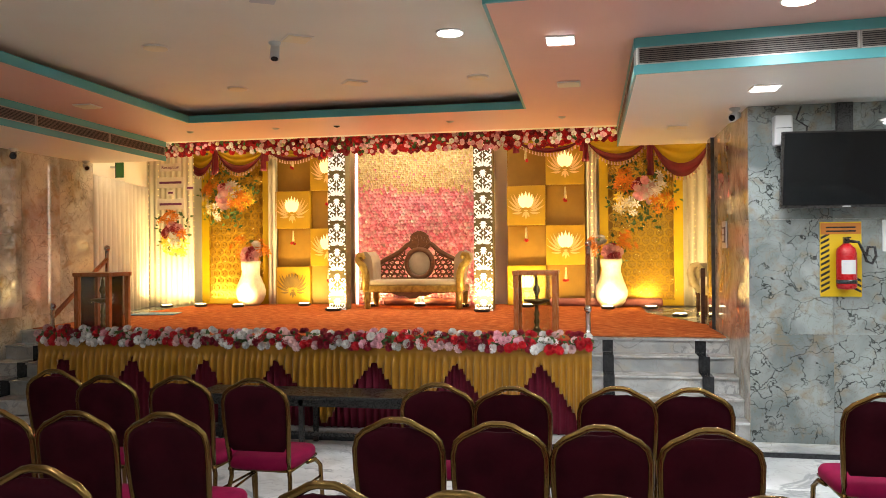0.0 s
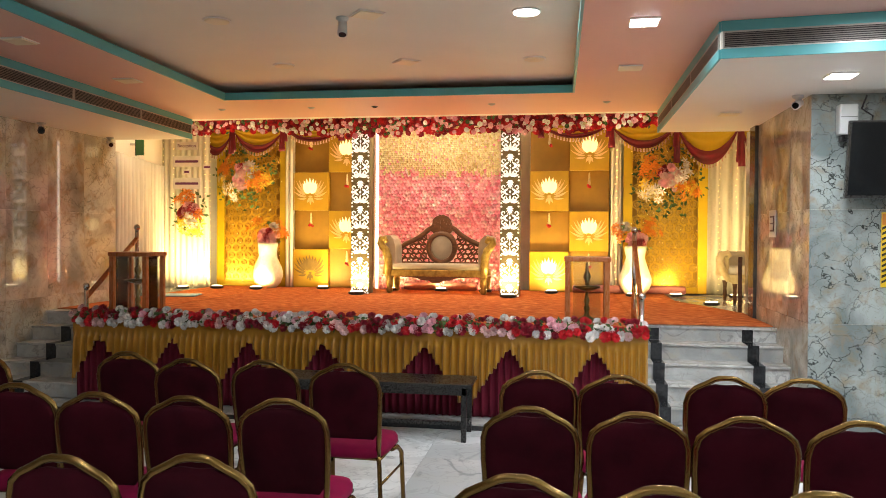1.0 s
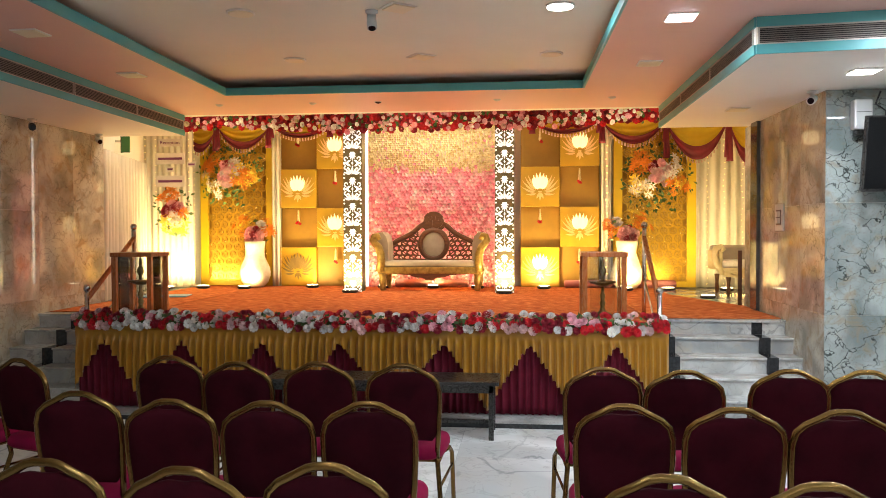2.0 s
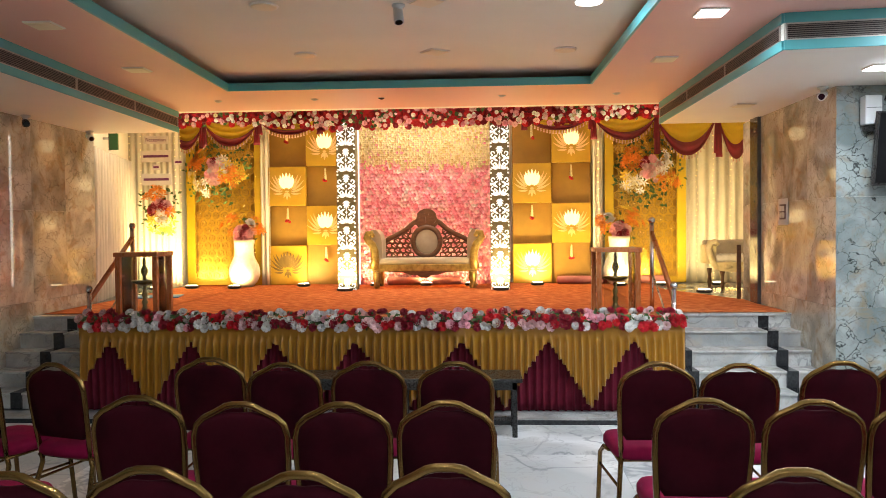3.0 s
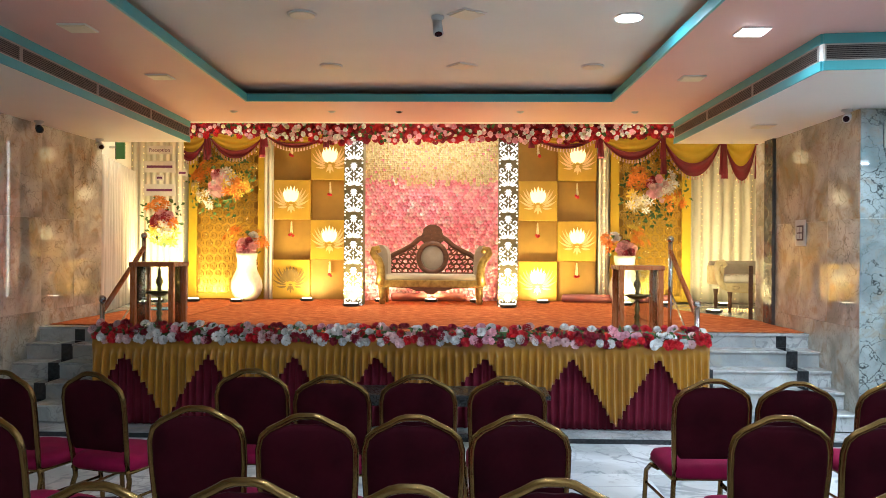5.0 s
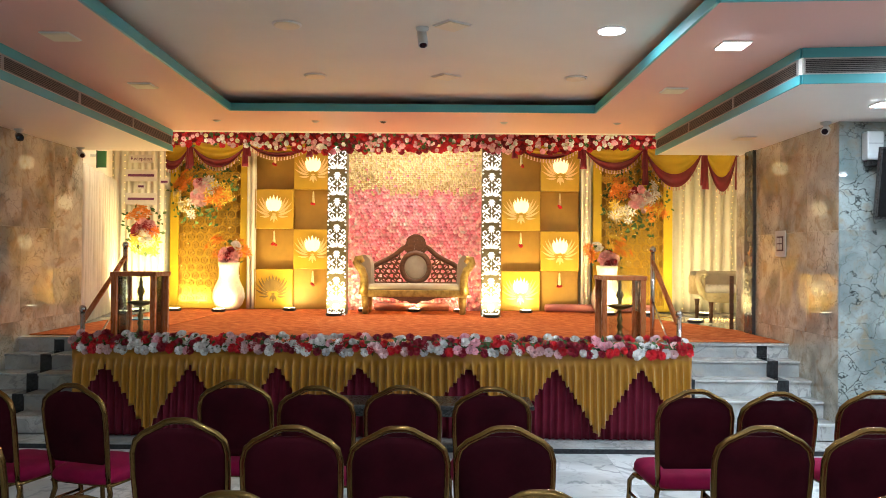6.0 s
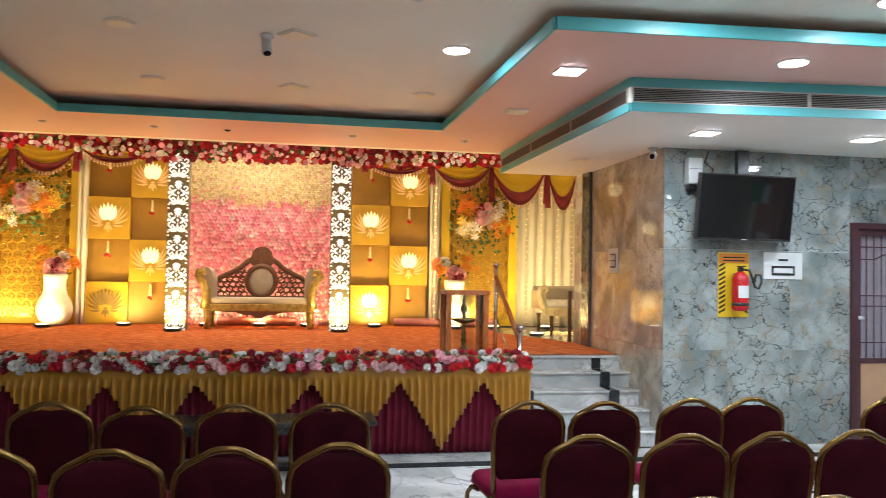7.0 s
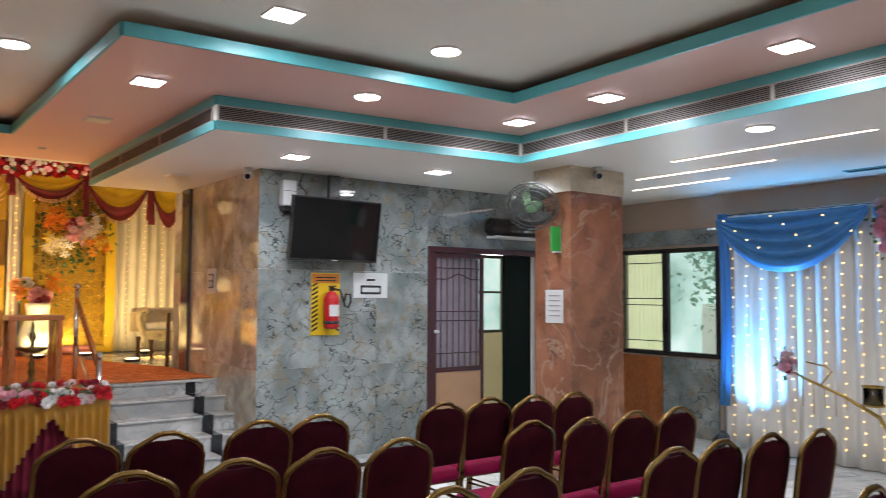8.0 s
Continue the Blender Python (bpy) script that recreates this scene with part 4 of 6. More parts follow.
def curtain(name, p0, p1, z0, z1, folds, amp, material, label, parent=None):
    a, b = Vector(p0), Vector(p1)
    d = (b - a)
    nrm = Vector((d.y, -d.x)).normalized()
    n = max(24, folds * 8)
    bm = bmesh.new()
    def f(u, v):
        w = amp * (math.sin(u * folds * 2 * math.pi + 0.8 * noise.noise((u * 7, v, 1))) + 0.4 * noise.noise((u * folds * 2.3, v * 1.5, 4)))
        q = a + d * u + nrm * w
        return (q.x, q.y, z0 + (z1 - z0) * v)
    sheet(bm, n, 8, f)
    ob = part(name, bm, material, parent)
    solid(ob, 0.003)
    return tagged(ob, label, "curtain")


def bulbs(name, pts, r, label, kind="bulb"):
    bm = bmesh.new()
    bmesh.ops.create_icosphere(bm, subdivisions=1, radius=r)
    ob = many(name, [bm], [M[kind]], [(0, 0, Matrix.Translation(p)) for p in pts])
    return tagged(ob, label, "string lights", kind="stuff")


curtain("stage_curtain", (-6.22, 9.2), (-6.76, 11.35), STAGE + 0.005, 2.66, 13, 0.055, M["curtain"], "white pleated curtain at the side of the stage")
curtain("stage_curtain", (-7.0, 11.5), (-6.1, 11.62), STAGE + 0.005, 3.4, 10, 0.02, M["curtain"], "white lit curtain behind the welcome board")
curtain("stage_curtain", (1.42, 12.1), (2.75, 12.05), STAGE + 0.005, 3.4, 9, 0.04, M["curtain"], "white sheer curtain with light strings")
for x in (-4.935, 0.12):
    curtain("stage_curtain", (x - 0.04, 11.95), (x + 0.1, 11.95), STAGE + 0.005, 3.2, 2, 0.02, M["curtain"], "narrow white drape between backdrop panels")
bulbs("string_lights", [(x + 0.012 * math.sin(k), 11.98, 0.85 + k * 0.085) for x in (1.42, 1.62, 1.86, 2.12, 2.36) for k in range(26)], 0.007, "warm fairy lights on the white curtain")
bulbs("string_lights", [(x, 11.45 + (x + 7.3) * 0.114, 0.85 + k * 0.1) for x in (-6.82, -6.66, -6.16, -6.08) for k in range(24)], 0.007, "warm fairy lights round the welcome board")
bulbs("string_lights", [(0.15 + 0.01 * math.sin(k * 2), 11.9, 0.9 + k * 0.1) for k in range(21)], 0.013, "warm fairy lights between backdrop panels")
r7 = random.Random(7)
bulbs("string_lights", [(1.5 + r7.uniform(0, 0.5), 10.6 + r7.uniform(0, 0.35), STAGE + 0.004) for k in range(26)], 0.009, "heap of warm fairy lights lying on the floor under the sofa")
bulbs("string_lights", [(r7.choice((r7.uniform(-6.05, -5.05), r7.uniform(0.36, 1.36))), 11.96, r7.uniform(0.85, 3.05)) for k in range(90)], 0.006, "scattered warm fairy lights on the gold lattice")


def swag(xa, xb, y, zt, drop, material, name="swag", tail=False, upper=None):
    s = thing("swag_valance", label="draped satin valance with maroon folds and tasselled fringe", category="valance", group="draped valances of the stage")
    for nm, d0, d1, mt, yy in (("gold_drape", 0.0, 0.74, M["yellow_cloth"], 0.0), ("maroon_drape", 0.68, 1.0, M["swag_red"], -0.02)):
        bm = bmesh.new()
        def f(u, v):
            t = d0 + (d1 - d0) * v
            sag = 1 - abs(2 * u - 1) ** 2.1
            return (xa + (xb - xa) * (u * 0.98 + 0.01), y + yy - 0.05 * sag * t - 0.016 * math.sin(t * 26) * sag, zt - drop * t * (0.18 + 0.82 * sag))
        sheet(bm, 24, 18, f)
        solid(part(nm, bm, mt, s), 0.004)
    bm = bmesh.new()
    n = int((xb - xa) / 0.045)
    for k in range(n + 1):
        u = (k + 0.5) / (n + 1)
        sag = 1 - abs(2 * u - 1) ** 2.1
        lathe(bm, [(0.003, 0), (0.010, -0.012), (0.007, -0.022), (0.013, -0.05)], 6, (xa + (xb - xa) * u, y - 0.03 - 0.05 * sag, zt - drop * (0.18 + 0.82 * sag)))
    part("fringe", bm, M["fringe"], s, "pale tasselled fringe")["kind"] = "stuff"
    for xx in (xa, xb):
        bm = bmesh.new()
        sheet(bm, 6, 6, lambda u, v: (xx + (u - 0.5) * (0.05 + 0.05 * v), y - 0.06 - 0.012 * math.sin(u * 12), zt - v * drop * 0.95))
        solid(part("tail", bm, M["swag_red"], s, "maroon tail"), 0.004)
    return s


for xa, xb, dr in ((-6.85, -6.34, 0.42), (-6.30, -5.80, 0.42), (-5.77, -4.96, 0.38), (-4.92, -4.0, 0.22), (-0.95, 0.03, 0.22), (0.07, 0.98, 0.38), (0.99, 1.85, 0.62), (1.88, 2.36, 0.68)):
    swag(xa, xb, 11.8, 3.28, dr, M["swag_red"])

# vases and bouquets
def vase(x):
    v = thing("flower_vase", (x, 11.70, STAGE + 0.008), label="large white relief-patterned vase on the stage", category="vase", group="white stage vases")
    prof = [(0.12, 0.0), (0.14, 0.012), (0.20, 0.08), (0.23, 0.17), (0.23, 0.24), (0.205, 0.32), (0.17, 0.40), (0.145, 0.47), (0.135, 0.53), (0.14, 0.59), (0.15, 0.65), (0.155, 0.70), (0.135, 0.70), (0.11, 0.6)]
    bm = bmesh.new()
    seg = 40
    rings = []
    for i, (r, z) in enumerate(prof):
        rings.append([bm.verts.new(((r + (0.006 * math.sin(k * 5 + i * 2.1) if 0.3 < z < 0.66 else 0)) * math.cos(2 * math.pi * k / seg), (r + (0.006 * math.sin(k * 5 + i * 2.1) if 0.3 < z < 0.66 else 0)) * math.sin(2 * math.pi * k / seg), z)) for k in range(seg)])
    for A, B in zip(rings, rings[1:]):
        for k in range(seg):
            bm.faces.new((A[k], A[(k + 1) % seg], B[(k + 1) % seg], B[k])).smooth = True
    bm.faces.new(rings[0][::-1])
    part("body", bm, M["vase_white"], v)
    return v


vase(-5.17); vase(0.42)
for x, s in ((-5.17, 1), (0.42, -1)):
    bouquet("vase_flowers", (x, 11.72, STAGE + 0.80), 0.2, (0, -1, 0.4), [("pink", "rose", 16, 0, -0.02, 0.13), ("blush", "rose", 8, 0.03, 0.02, 0.12), ("crimson", "rose", 6, 0.05, 0, 0.1),
            ("orange", "lily", 12, -0.2 * s, 0.16, 0.16), ("orange", "lily", 10, 0.22 * s, 0.12, 0.13), ("yellow", "lily", 6, -0.1 * s, 0.2, 0.16), ("white", "rose", 3 if s > 0 else 7, -0.15 if s < 0 else 0.1, 0.16, 0.06)], 26, rng,
            "pink, orange and yellow artificial flowers in a vase", 0.066)
for x, z in ((-5.60, 2.52), (0.88, 2.44)):
    bouquet("wall_bouquet", (x, 11.88, z), 0.46, (0, -1, 0.1), [("orange", "lily", 20, -0.26, 0.18, 0.17), ("pink", "rose", 13, -0.02, 0.06, 0.13), ("white", "rose", 7, 0.04, 0.0, 0.13), ("crimson", "rose", 4, -0.02, 0.1, 0.1), ("blush", "rose", 8, 0.0, 0.0, 0.16),
            ("white", "lily", 10, 0.2, 0.14, 0.13), ("white", "lily", 9, -0.2, -0.2, 0.14), ("yellow", "lily", 12, 0.25, -0.02, 0.16), ("orange", "lily", 15, 0.26, -0.1, 0.17), ("cream", "lily", 6, -0.3, -0.1, 0.15), ("yellow", "lily", 5, -0.3, -0.12, 0.1)], 190, rng,
            "large spray of orange, pink, white and yellow artificial flowers", 0.062)
bouquet("wall_bouquet", (-6.32, 11.42, 1.97), 0.3, (0, -1, 0.1), [("orange", "lily", 16, -0.06, 0.2, 0.14), ("pink", "rose", 12, 0.04, 0.03, 0.13), ("crimson", "rose", 6, 0.02, 0.0, 0.1), ("yellow", "lily", 18, 0.04, -0.22, 0.18),
        ("white", "rose", 6, 0.1, -0.12, 0.1), ("orange", "lily", 8, 0.08, -0.1, 0.15)], 60, rng, "spray of orange, pink and yellow flowers on the white curtain", 0.075, tall=1.0)

# welcome board: lettering stands for the occasion, names are plain bars
M["sign_white"] = mat("sign_white_board", (0.78, 0.74, 0.70), None, 6, 0.5)
M["sign_ink"] = mat("violet_ink", (0.16, 0.03, 0.13), None, 6, 0.5)


def words(text, parent, at, size, material, name="lettering", rx=90, rz=0, depth=0.002):
    cu = bpy.data.curves.new(name, "FONT")
    cu.body, cu.size, cu.extrude, cu.align_x, cu.align_y = text, size, depth, "CENTER", "CENTER"
    cu.materials.append(material)
    ob = new(name, cu)
    ob.parent = parent
    ob.matrix_basis = pose(*at, rx, 0, rz)
    return ob


wb = thing("welcome_board", (-6.37, 11.40, 2.94), 0, label="white cut-out welcome lettering boards on the lit curtain", category="sign")
for z, w, h in ((0.04, 0.36, 0.12), (-0.20, 0.46, 0.17), (-0.36, 0.12, 0.08), (-0.54, 0.46, 0.17)):
    part("board", boxes((-w / 2, w / 2, -0.008, 0.0, z - h / 2, z + h / 2), bevel=0.003), M["sign_white"], wb)
words("Reception", wb, (0, -0.010, 0.04), 0.075, M["sign_ink"])
for z, w in ((-0.20, 0.38), (-0.54, 0.38)):
    part("bar", boxes((-w / 2, w / 2, -0.011, -0.008, z - 0.018, z + 0.018), bevel=0.001), M["sign_ink"], wb)
part("bar", boxes((-0.04, 0.04, -0.011, -0.008, -0.375, -0.345)), M["sign_ink"], wb)
part("board", boxes((0.27, 0.40, -0.008, 0.0, -0.33, -0.25)), M["sign_white"], wb)
part("bar", boxes((0.285, 0.385, -0.011, -0.008, -0.305, -0.275)), M["sign_ink"], wb)

# uplights
def uplight(x, y, watts, tilt=0.45, big=False):
    r = 0.10 if big else 0.085
    u = thing("floor_uplight", (x, y, STAGE + 0.008), label="low black round uplight glowing warm on the stage floor", category="stage light", group="stage uplights")
    part("body", lathe(bmesh.new(), [(r, 0), (r + 0.015, 0.012), (r + 0.015, 0.035), (r, 0.042), (r * 0.93, 0.042)], 20), M["black"], u)
    part("lens", lathe(bmesh.new(), [(r * 0.9, 0.040), (r * 0.88, 0.046), (0.01, 0.05)], 20), M["uplens"], u, "glowing warm lens")
    area("uplight_beam", (x, y, STAGE + 0.075), (0, tilt, 1), 0.14, watts, WARM, 165)


for x, y, k, big in ((-3.46, 10.69, 0.75, 1), (-1.335, 10.69, 0.75, 1), (-5.2, 11.3, 0.8, 0), (-4.25, 11.62, 0.6, 0), (-2.42, 11.66, 0.45, 0), (-0.78, 11.6, 0.75, 0), (0.36, 11.3, 0.8, 0),
                     # those at x 1.75 and 1.2 are added to brighten curtain and side sofa
                     (-5.85, 11.35, 0.55, 0), (-6.28, 11.1, 0.9, 0), (0.95, 11.35, 0.5, 0), (1.75, 11.35, 0.3, 0), (1.2, 10.05, 0.16, 0), (-3.15, 11.6, 0.6, 0), (-1.75, 11.6, 0.6, 0)):
    uplight(x, y, UP_W * k, 0.3 if not big else 0.12, big)

# sofa
def sofa():
    s = thing("wedding_sofa", (-2.40, 11.06, STAGE + 0.008), label="carved teak and gold wedding sofa with beige upholstery", category="sofa")
    T, Gd, B = M["wood"], M["old_gold"], M["beige_cloth"]
    bm = bmesh.new(); box(bm, -0.74, 0.74, 0.0, 0.56, 0.24, 0.34, 0.015)
    part("seat_rail", bm, Gd, s, "carved gold seat rail")
    part("apron", plate(bmesh.new(), [(-0.72, 0.25), (-0.3, 0.225), (-0.2, 0.19), (-0.1, 0.185), (-0.05, 0.15), (0.05, 0.15), (0.1, 0.185), (0.2, 0.19), (0.3, 0.225), (0.72, 0.25)], 0.008, 0.035), T, s)
    bm = bmesh.new(); box(bm, -0.70, 0.70, 0.01, 0.54, 0.34, 0.42, 0.03, 3)
    for f in bm.faces: f.smooth = True
    part("seat_cushion", bm, B, s, "beige upholstered seat")
    for sx in (-1, 1):
        for y in (0.05, 0.52):
            part("leg", lathe(bmesh.new(), [(0.035, 0), (0.05, 0.03), (0.042, 0.07), (0.055, 0.14), (0.05, 0.19), (0.06, 0.24)], 12, (sx * 0.68, y, 0)), Gd, s)
        pts = [(0.715, 0.27), (0.695, 0.40), (0.70, 0.52), (0.735, 0.62), (0.785, 0.67), (0.815, 0.72), (0.80, 0.775), (0.745, 0.785), (0.725, 0.745), (0.755, 0.725)]
        part("arm_front", tube(bmesh.new(), [(sx * a, 0.02, z) for a, z in pts], [0.068, 0.062, 0.058, 0.056, 0.052, 0.05, 0.046, 0.042, 0.036, 0.022], 10), Gd, s, "gold scrolled arm front")
        bm = bmesh.new()
        prof = [(0.60, 0.40), (0.60, 0.55), (0.605, 0.68), (0.63, 0.77), (0.68, 0.825), (0.75, 0.83), (0.81, 0.79), (0.82, 0.71), (0.76, 0.62), (0.73, 0.52), (0.71, 0.40)]
        plate(bm, [(sx * a, z) for a, z in prof], 0.05, 0.50)
        part("arm_pad", bm, B, s, "beige padded arm")
    top = [(0.66, 0.62), (0.55, 0.70), (0.42, 0.76), (0.30, 0.83), (0.20, 0.92), (0.13, 0.96), (0.10, 1.04), (0.05, 1.085), (0.0, 1.09)]
    rail = [(-a, z) for a, z in top] + [(a, z) for a, z in top[-2::-1]]
    part("top_rail", tube(bmesh.new(), [(a, 0.54, z) for a, z in rail], 0.038, 8), T, s)
    part("crest", plate(bmesh.new(), [(-0.10, 0.84), (-0.19, 0.93), (-0.15, 0.985), (-0.125, 1.0), (-0.14, 1.06), (-0.09, 1.11), (-0.03, 1.135), (0.03, 1.135), (0.09, 1.11), (0.14, 1.06), (0.125, 1.0), (0.15, 0.985), (0.19, 0.93), (0.10, 0.84)], 0.50, 0.56), T, s, "carved crest")
    for sx in (-1, 1):
        part("carved_leaf", plate(bmesh.new(), [(sx * u, v) for u, v in ((0.02, 0.90), (0.05, 0.885), (0.10, 0.91), (0.145, 0.955), (0.11, 0.965), (0.12, 1.0), (0.07, 0.985), (0.085, 1.045), (0.04, 1.02), (0.025, 1.07), (0.012, 1.0))], 0.482, 0.502), T, s)
    part("medallion_ring", tube(bmesh.new(), [(0.20 * math.cos(t), 0.51, 0.65 + 0.215 * math.sin(t)) for t in (2 * math.pi * k / 28 for k in range(28))], 0.045, 8, True, 0.8), T, s)
    bm = bmesh.new()
    bmesh.ops.create_uvsphere(bm, u_segments=24, v_segments=12, radius=1)
    bmesh.ops.transform(bm, matrix=Matrix.Translation((0, 0.51, 0.65)) @ Matrix.Diagonal((0.165, 0.035, 0.18, 1)), verts=bm.verts)
    for f in bm.faces: f.smooth = True
    part("medallion", bm, B, s, "beige oval back pad")

    def height(a):
        a = abs(a)
        for (a1, z1), (a0, z0) in zip(top, top[1:]):
            if a0 <= a <= a1:
                return z0 + (z1 - z0) * (a - a0) / (a1 - a0)
        return 0.62
    for sx in (-1, 1):
        bm = bmesh.new()
        for j in range(7):
            for k in range(6):
                a, z = 0.23 + (k + 0.5 * (j % 2)) * 0.082, 0.455 + j * 0.070
                if a < 0.67 and z < height(a) - 0.02 and (a / 0.235) ** 2 + ((z - 0.65) / 0.25) ** 2 > 1:
                    tube(bm, [(sx * (a + 0.040 * math.cos(t) * (1 + 0.22 * math.cos(3 * t))), 0.545, z + 0.036 * math.sin(t)) for t in (2 * math.pi * q / 12 for q in range(12))], 0.0115, 5, True)
                    if (j + k) % 2:
                        tube(bm, [(sx * (a - 0.035), 0.545, z - 0.03), (sx * (a + 0.004), 0.54, z + 0.004), (sx * (a + 0.035), 0.545, z + 0.03)], 0.009, 5)
        part("fretwork", bm, T, s, "pierced fretwork back")
    part("bottom_rail", boxes((-0.68, 0.68, 0.52, 0.57, 0.38, 0.44), bevel=0.008), T, s)
    return s


sofa()
for x, w in ((-0.1, 0.75), (-2.75, 0.55), (-2.15, 0.5), (0.85, 0.6)):
    b = part("bolster", tube(bmesh.new(), [(-w / 2, 0, 0), (-w / 2 + 0.02, 0, 0), (w / 2 - 0.02, 0, 0), (w / 2, 0, 0)], [0.04, 0.06, 0.06, 0.04], 12), M["mauve"])
    b.matrix_basis = pose(x, 11.85, STAGE + 0.065)
    tagged(b, "dusty mauve rolled cloth lying on the stage", "bolster")

# glass cases with oil lamps
def lamp_case(x0, y0):
    W, D, H = 0.39, 0.36, 0.61
    c = thing("glass_case", (x0, y0, STAGE + 0.008), label="red wooden display case with glass sides on the stage edge", category="display case", group="glass cases on the stage")
    for x in (0, W - 0.045):
        for y in (0, D - 0.045):
            part("post", boxes((x, x + 0.045, y, y + 0.045, 0.0, H), bevel=0.004), M["case_wood"], c)
    part("top", boxes((-0.01, W + 0.01, -0.01, D + 0.01, H, H + 0.04), bevel=0.006), M["case_wood"], c)
    part("base", boxes((-0.005, W + 0.005, -0.005, D + 0.005, 0.0, 0.06), bevel=0.005), M["case_wood"], c)
    for a in ((0.07, W - 0.07, 0.03, 0.034), (0.07, W - 0.07, D - 0.034, D - 0.03)):
        o = part("pane", boxes((*a, 0.06, H)), M["glass"], c); o.visible_shadow = False
    for a in ((0.03, 0.034, 0.07, D - 0.07), (W - 0.034, W - 0.03, 0.07, D - 0.07)):
        o = part("pane", boxes((*a, 0.06, H)), M["glass"], c); o.visible_shadow = False
    l = thing("oil_lamp", (x0 + W / 2, y0 + D / 2, STAGE + 0.07), label="tall dark brass oil lamp inside the glass case", category="oil lamp", group="brass oil lamps")
    part("stand", lathe(bmesh.new(), [(0.09, 0), (0.085, 0.02), (0.03, 0.05), (0.018, 0.09), (0.03, 0.12), (0.016, 0.15), (0.028, 0.19), (0.015, 0.22), (0.014, 0.28)], 16), M["brass"], l)
    part("bowl", lathe(bmesh.new(), [(0.015, 0.27), (0.06, 0.285), (0.12, 0.31), (0.122, 0.32), (0.05, 0.325)], 20), M["brass"], l)
    part("finial", lathe(bmesh.new(), [(0.02, 0.32), (0.014, 0.36), (0.035, 0.40), (0.03, 0.43), (0.012, 0.46), (0.016, 0.49), (0.003, 0.55)], 14), M["brass"], l)


lamp_case(-4.90, 7.02)
lamp_case(-0.55, 7.13)


def rail(x):
    r = thing("stair_rail", label="polished steel stair handrail with ball-topped posts", category="handrail", group="stage stair handrails", kind="")
    for y, z0, z1 in ((7.05, PLINTH + RISE, 1.08), (7.95, STAGE, 1.66)):
        p = part("post", tube(bmesh.new(), [(x, y, z0), (x, y, z1)], 0.022, 12), M["steel"], r)
        bm = bmesh.new(); bmesh.ops.create_uvsphere(bm, u_segments=14, v_segments=8, radius=0.034)
        for f in bm.faces: f.smooth = True
        bmesh.ops.translate(bm, vec=(x, y, z1 + 0.03), verts=bm.verts)
        part("ball", bm, M["steel"], p)
    part("handrail", tube(bmesh.new(), [(x, 7.05, 1.0), (x, 7.95, 1.57)], 0.024, 10), M["case_wood"], r, "wood-coloured sloping rail")
    part("lower_rail", tube(bmesh.new(), [(x, 7.05, 0.64), (x, 7.95, 1.18)], 0.010, 8), M["steel"], r)


rail(-5.16); rail(0.11)

# side sofa on the stage
t = thing("side_sofa", (1.44, 10.55, STAGE - 0.006), 4, label="cream carved sofa with plastic-wrapped white seat on bare tiles", category="sofa")
M["white_satin"] = mat("white_plastic_wrap", (0.78, 0.75, 0.68), (0.66, 0.62, 0.54), 9, 0.25, bump=0.6, bscale=22)
M["cream_carved"] = mat("cream_carved_wood", (0.62, 0.53, 0.33), (0.50, 0.41, 0.22), 14, 0.4, bump=0.5, bscale=45)
bm = bmesh.new(); box(bm, 0.05, 1.1, 0.0, 0.5, 0.36, 0.47, 0.04, 3)
part("seat", bm, M["white_satin"], t, "white plastic-wrapped seat")
part("seat_rail", plate(bmesh.new(), [(0.02, 0.37), (0.02, 0.30), (0.10, 0.255), (0.35, 0.24), (0.6, 0.255), (0.85, 0.24), (1.1, 0.25), (1.12, 0.37)], -0.03, 0.02), M["cream_carved"], t, "cream carved seat rail")
for k in range(4):
    part("carving", lathe(bmesh.new(), [(0.0, -0.012), (0.05, -0.008), (0.055, 0.0), (0.02, 0.008)], 12, (0.0, 0.0, 0.0), 0.5), M["cream_carved"], t).matrix_basis = pose(0.2 + 0.24 * k, -0.036, 0.31, 90, 0, 0)
bm = bmesh.new(); box(bm, 0.04, 1.1, 0.46, 0.56, 0.38, 0.66, 0.045, 3)
part("backrest", bm, M["beige_cloth"], t, "beige upholstered back")
for x, m in ((0.04, -1), (1.08, 1)):
    part("arm", tube(bmesh.new(), [(x - m * 0.02, 0.0, 0.30), (x + m * 0.06, 0.0, 0.42), (x + m * 0.10, 0.0, 0.54), (x + m * 0.07, 0.0, 0.63), (x, 0.0, 0.65), (x - m * 0.03, 0.0, 0.61), (x, 0.0, 0.585)], [0.04, 0.045, 0.045, 0.04, 0.035, 0.03, 0.015], 10), M["cream_carved"], t, "cream scrolled arm")
    part("arm_side", boxes((x - 0.03, x + 0.03, 0.02, 0.5, 0.34, 0.60), bevel=0.02), M["cream_carved"], t)
    for y in (0.02, 0.5):
        part("leg", lathe(bmesh.new(), [(0.02, 0), (0.03, 0.08), (0.022, 0.16), (0.036, 0.27)], 10, (0.14 if m < 0 else 0.98, y, 0)), M["wood"], t, "dark turned leg")
bd2 = part("low_board", boxes((-0.022, 0.022, -0.012, 0.012, 0.0, 0.62), bevel=0.004), M["wood"])
bd2.matrix_basis = pose(1.365, 9.24, STAGE + 0.004)
tagged(bd2, "narrow dark wooden board standing at the end of the stage wall", "board")

# ---- hall things ----
M["screen"] = mat("glossy_black_screen", (0.006, 0.007, 0.008), None, 3, 0.06, rvar=0.02)
M["white_plastic"] = mat("white_plastic", (0.60, 0.60, 0.58), (0.54, 0.54, 0.52), 5, 0.4)
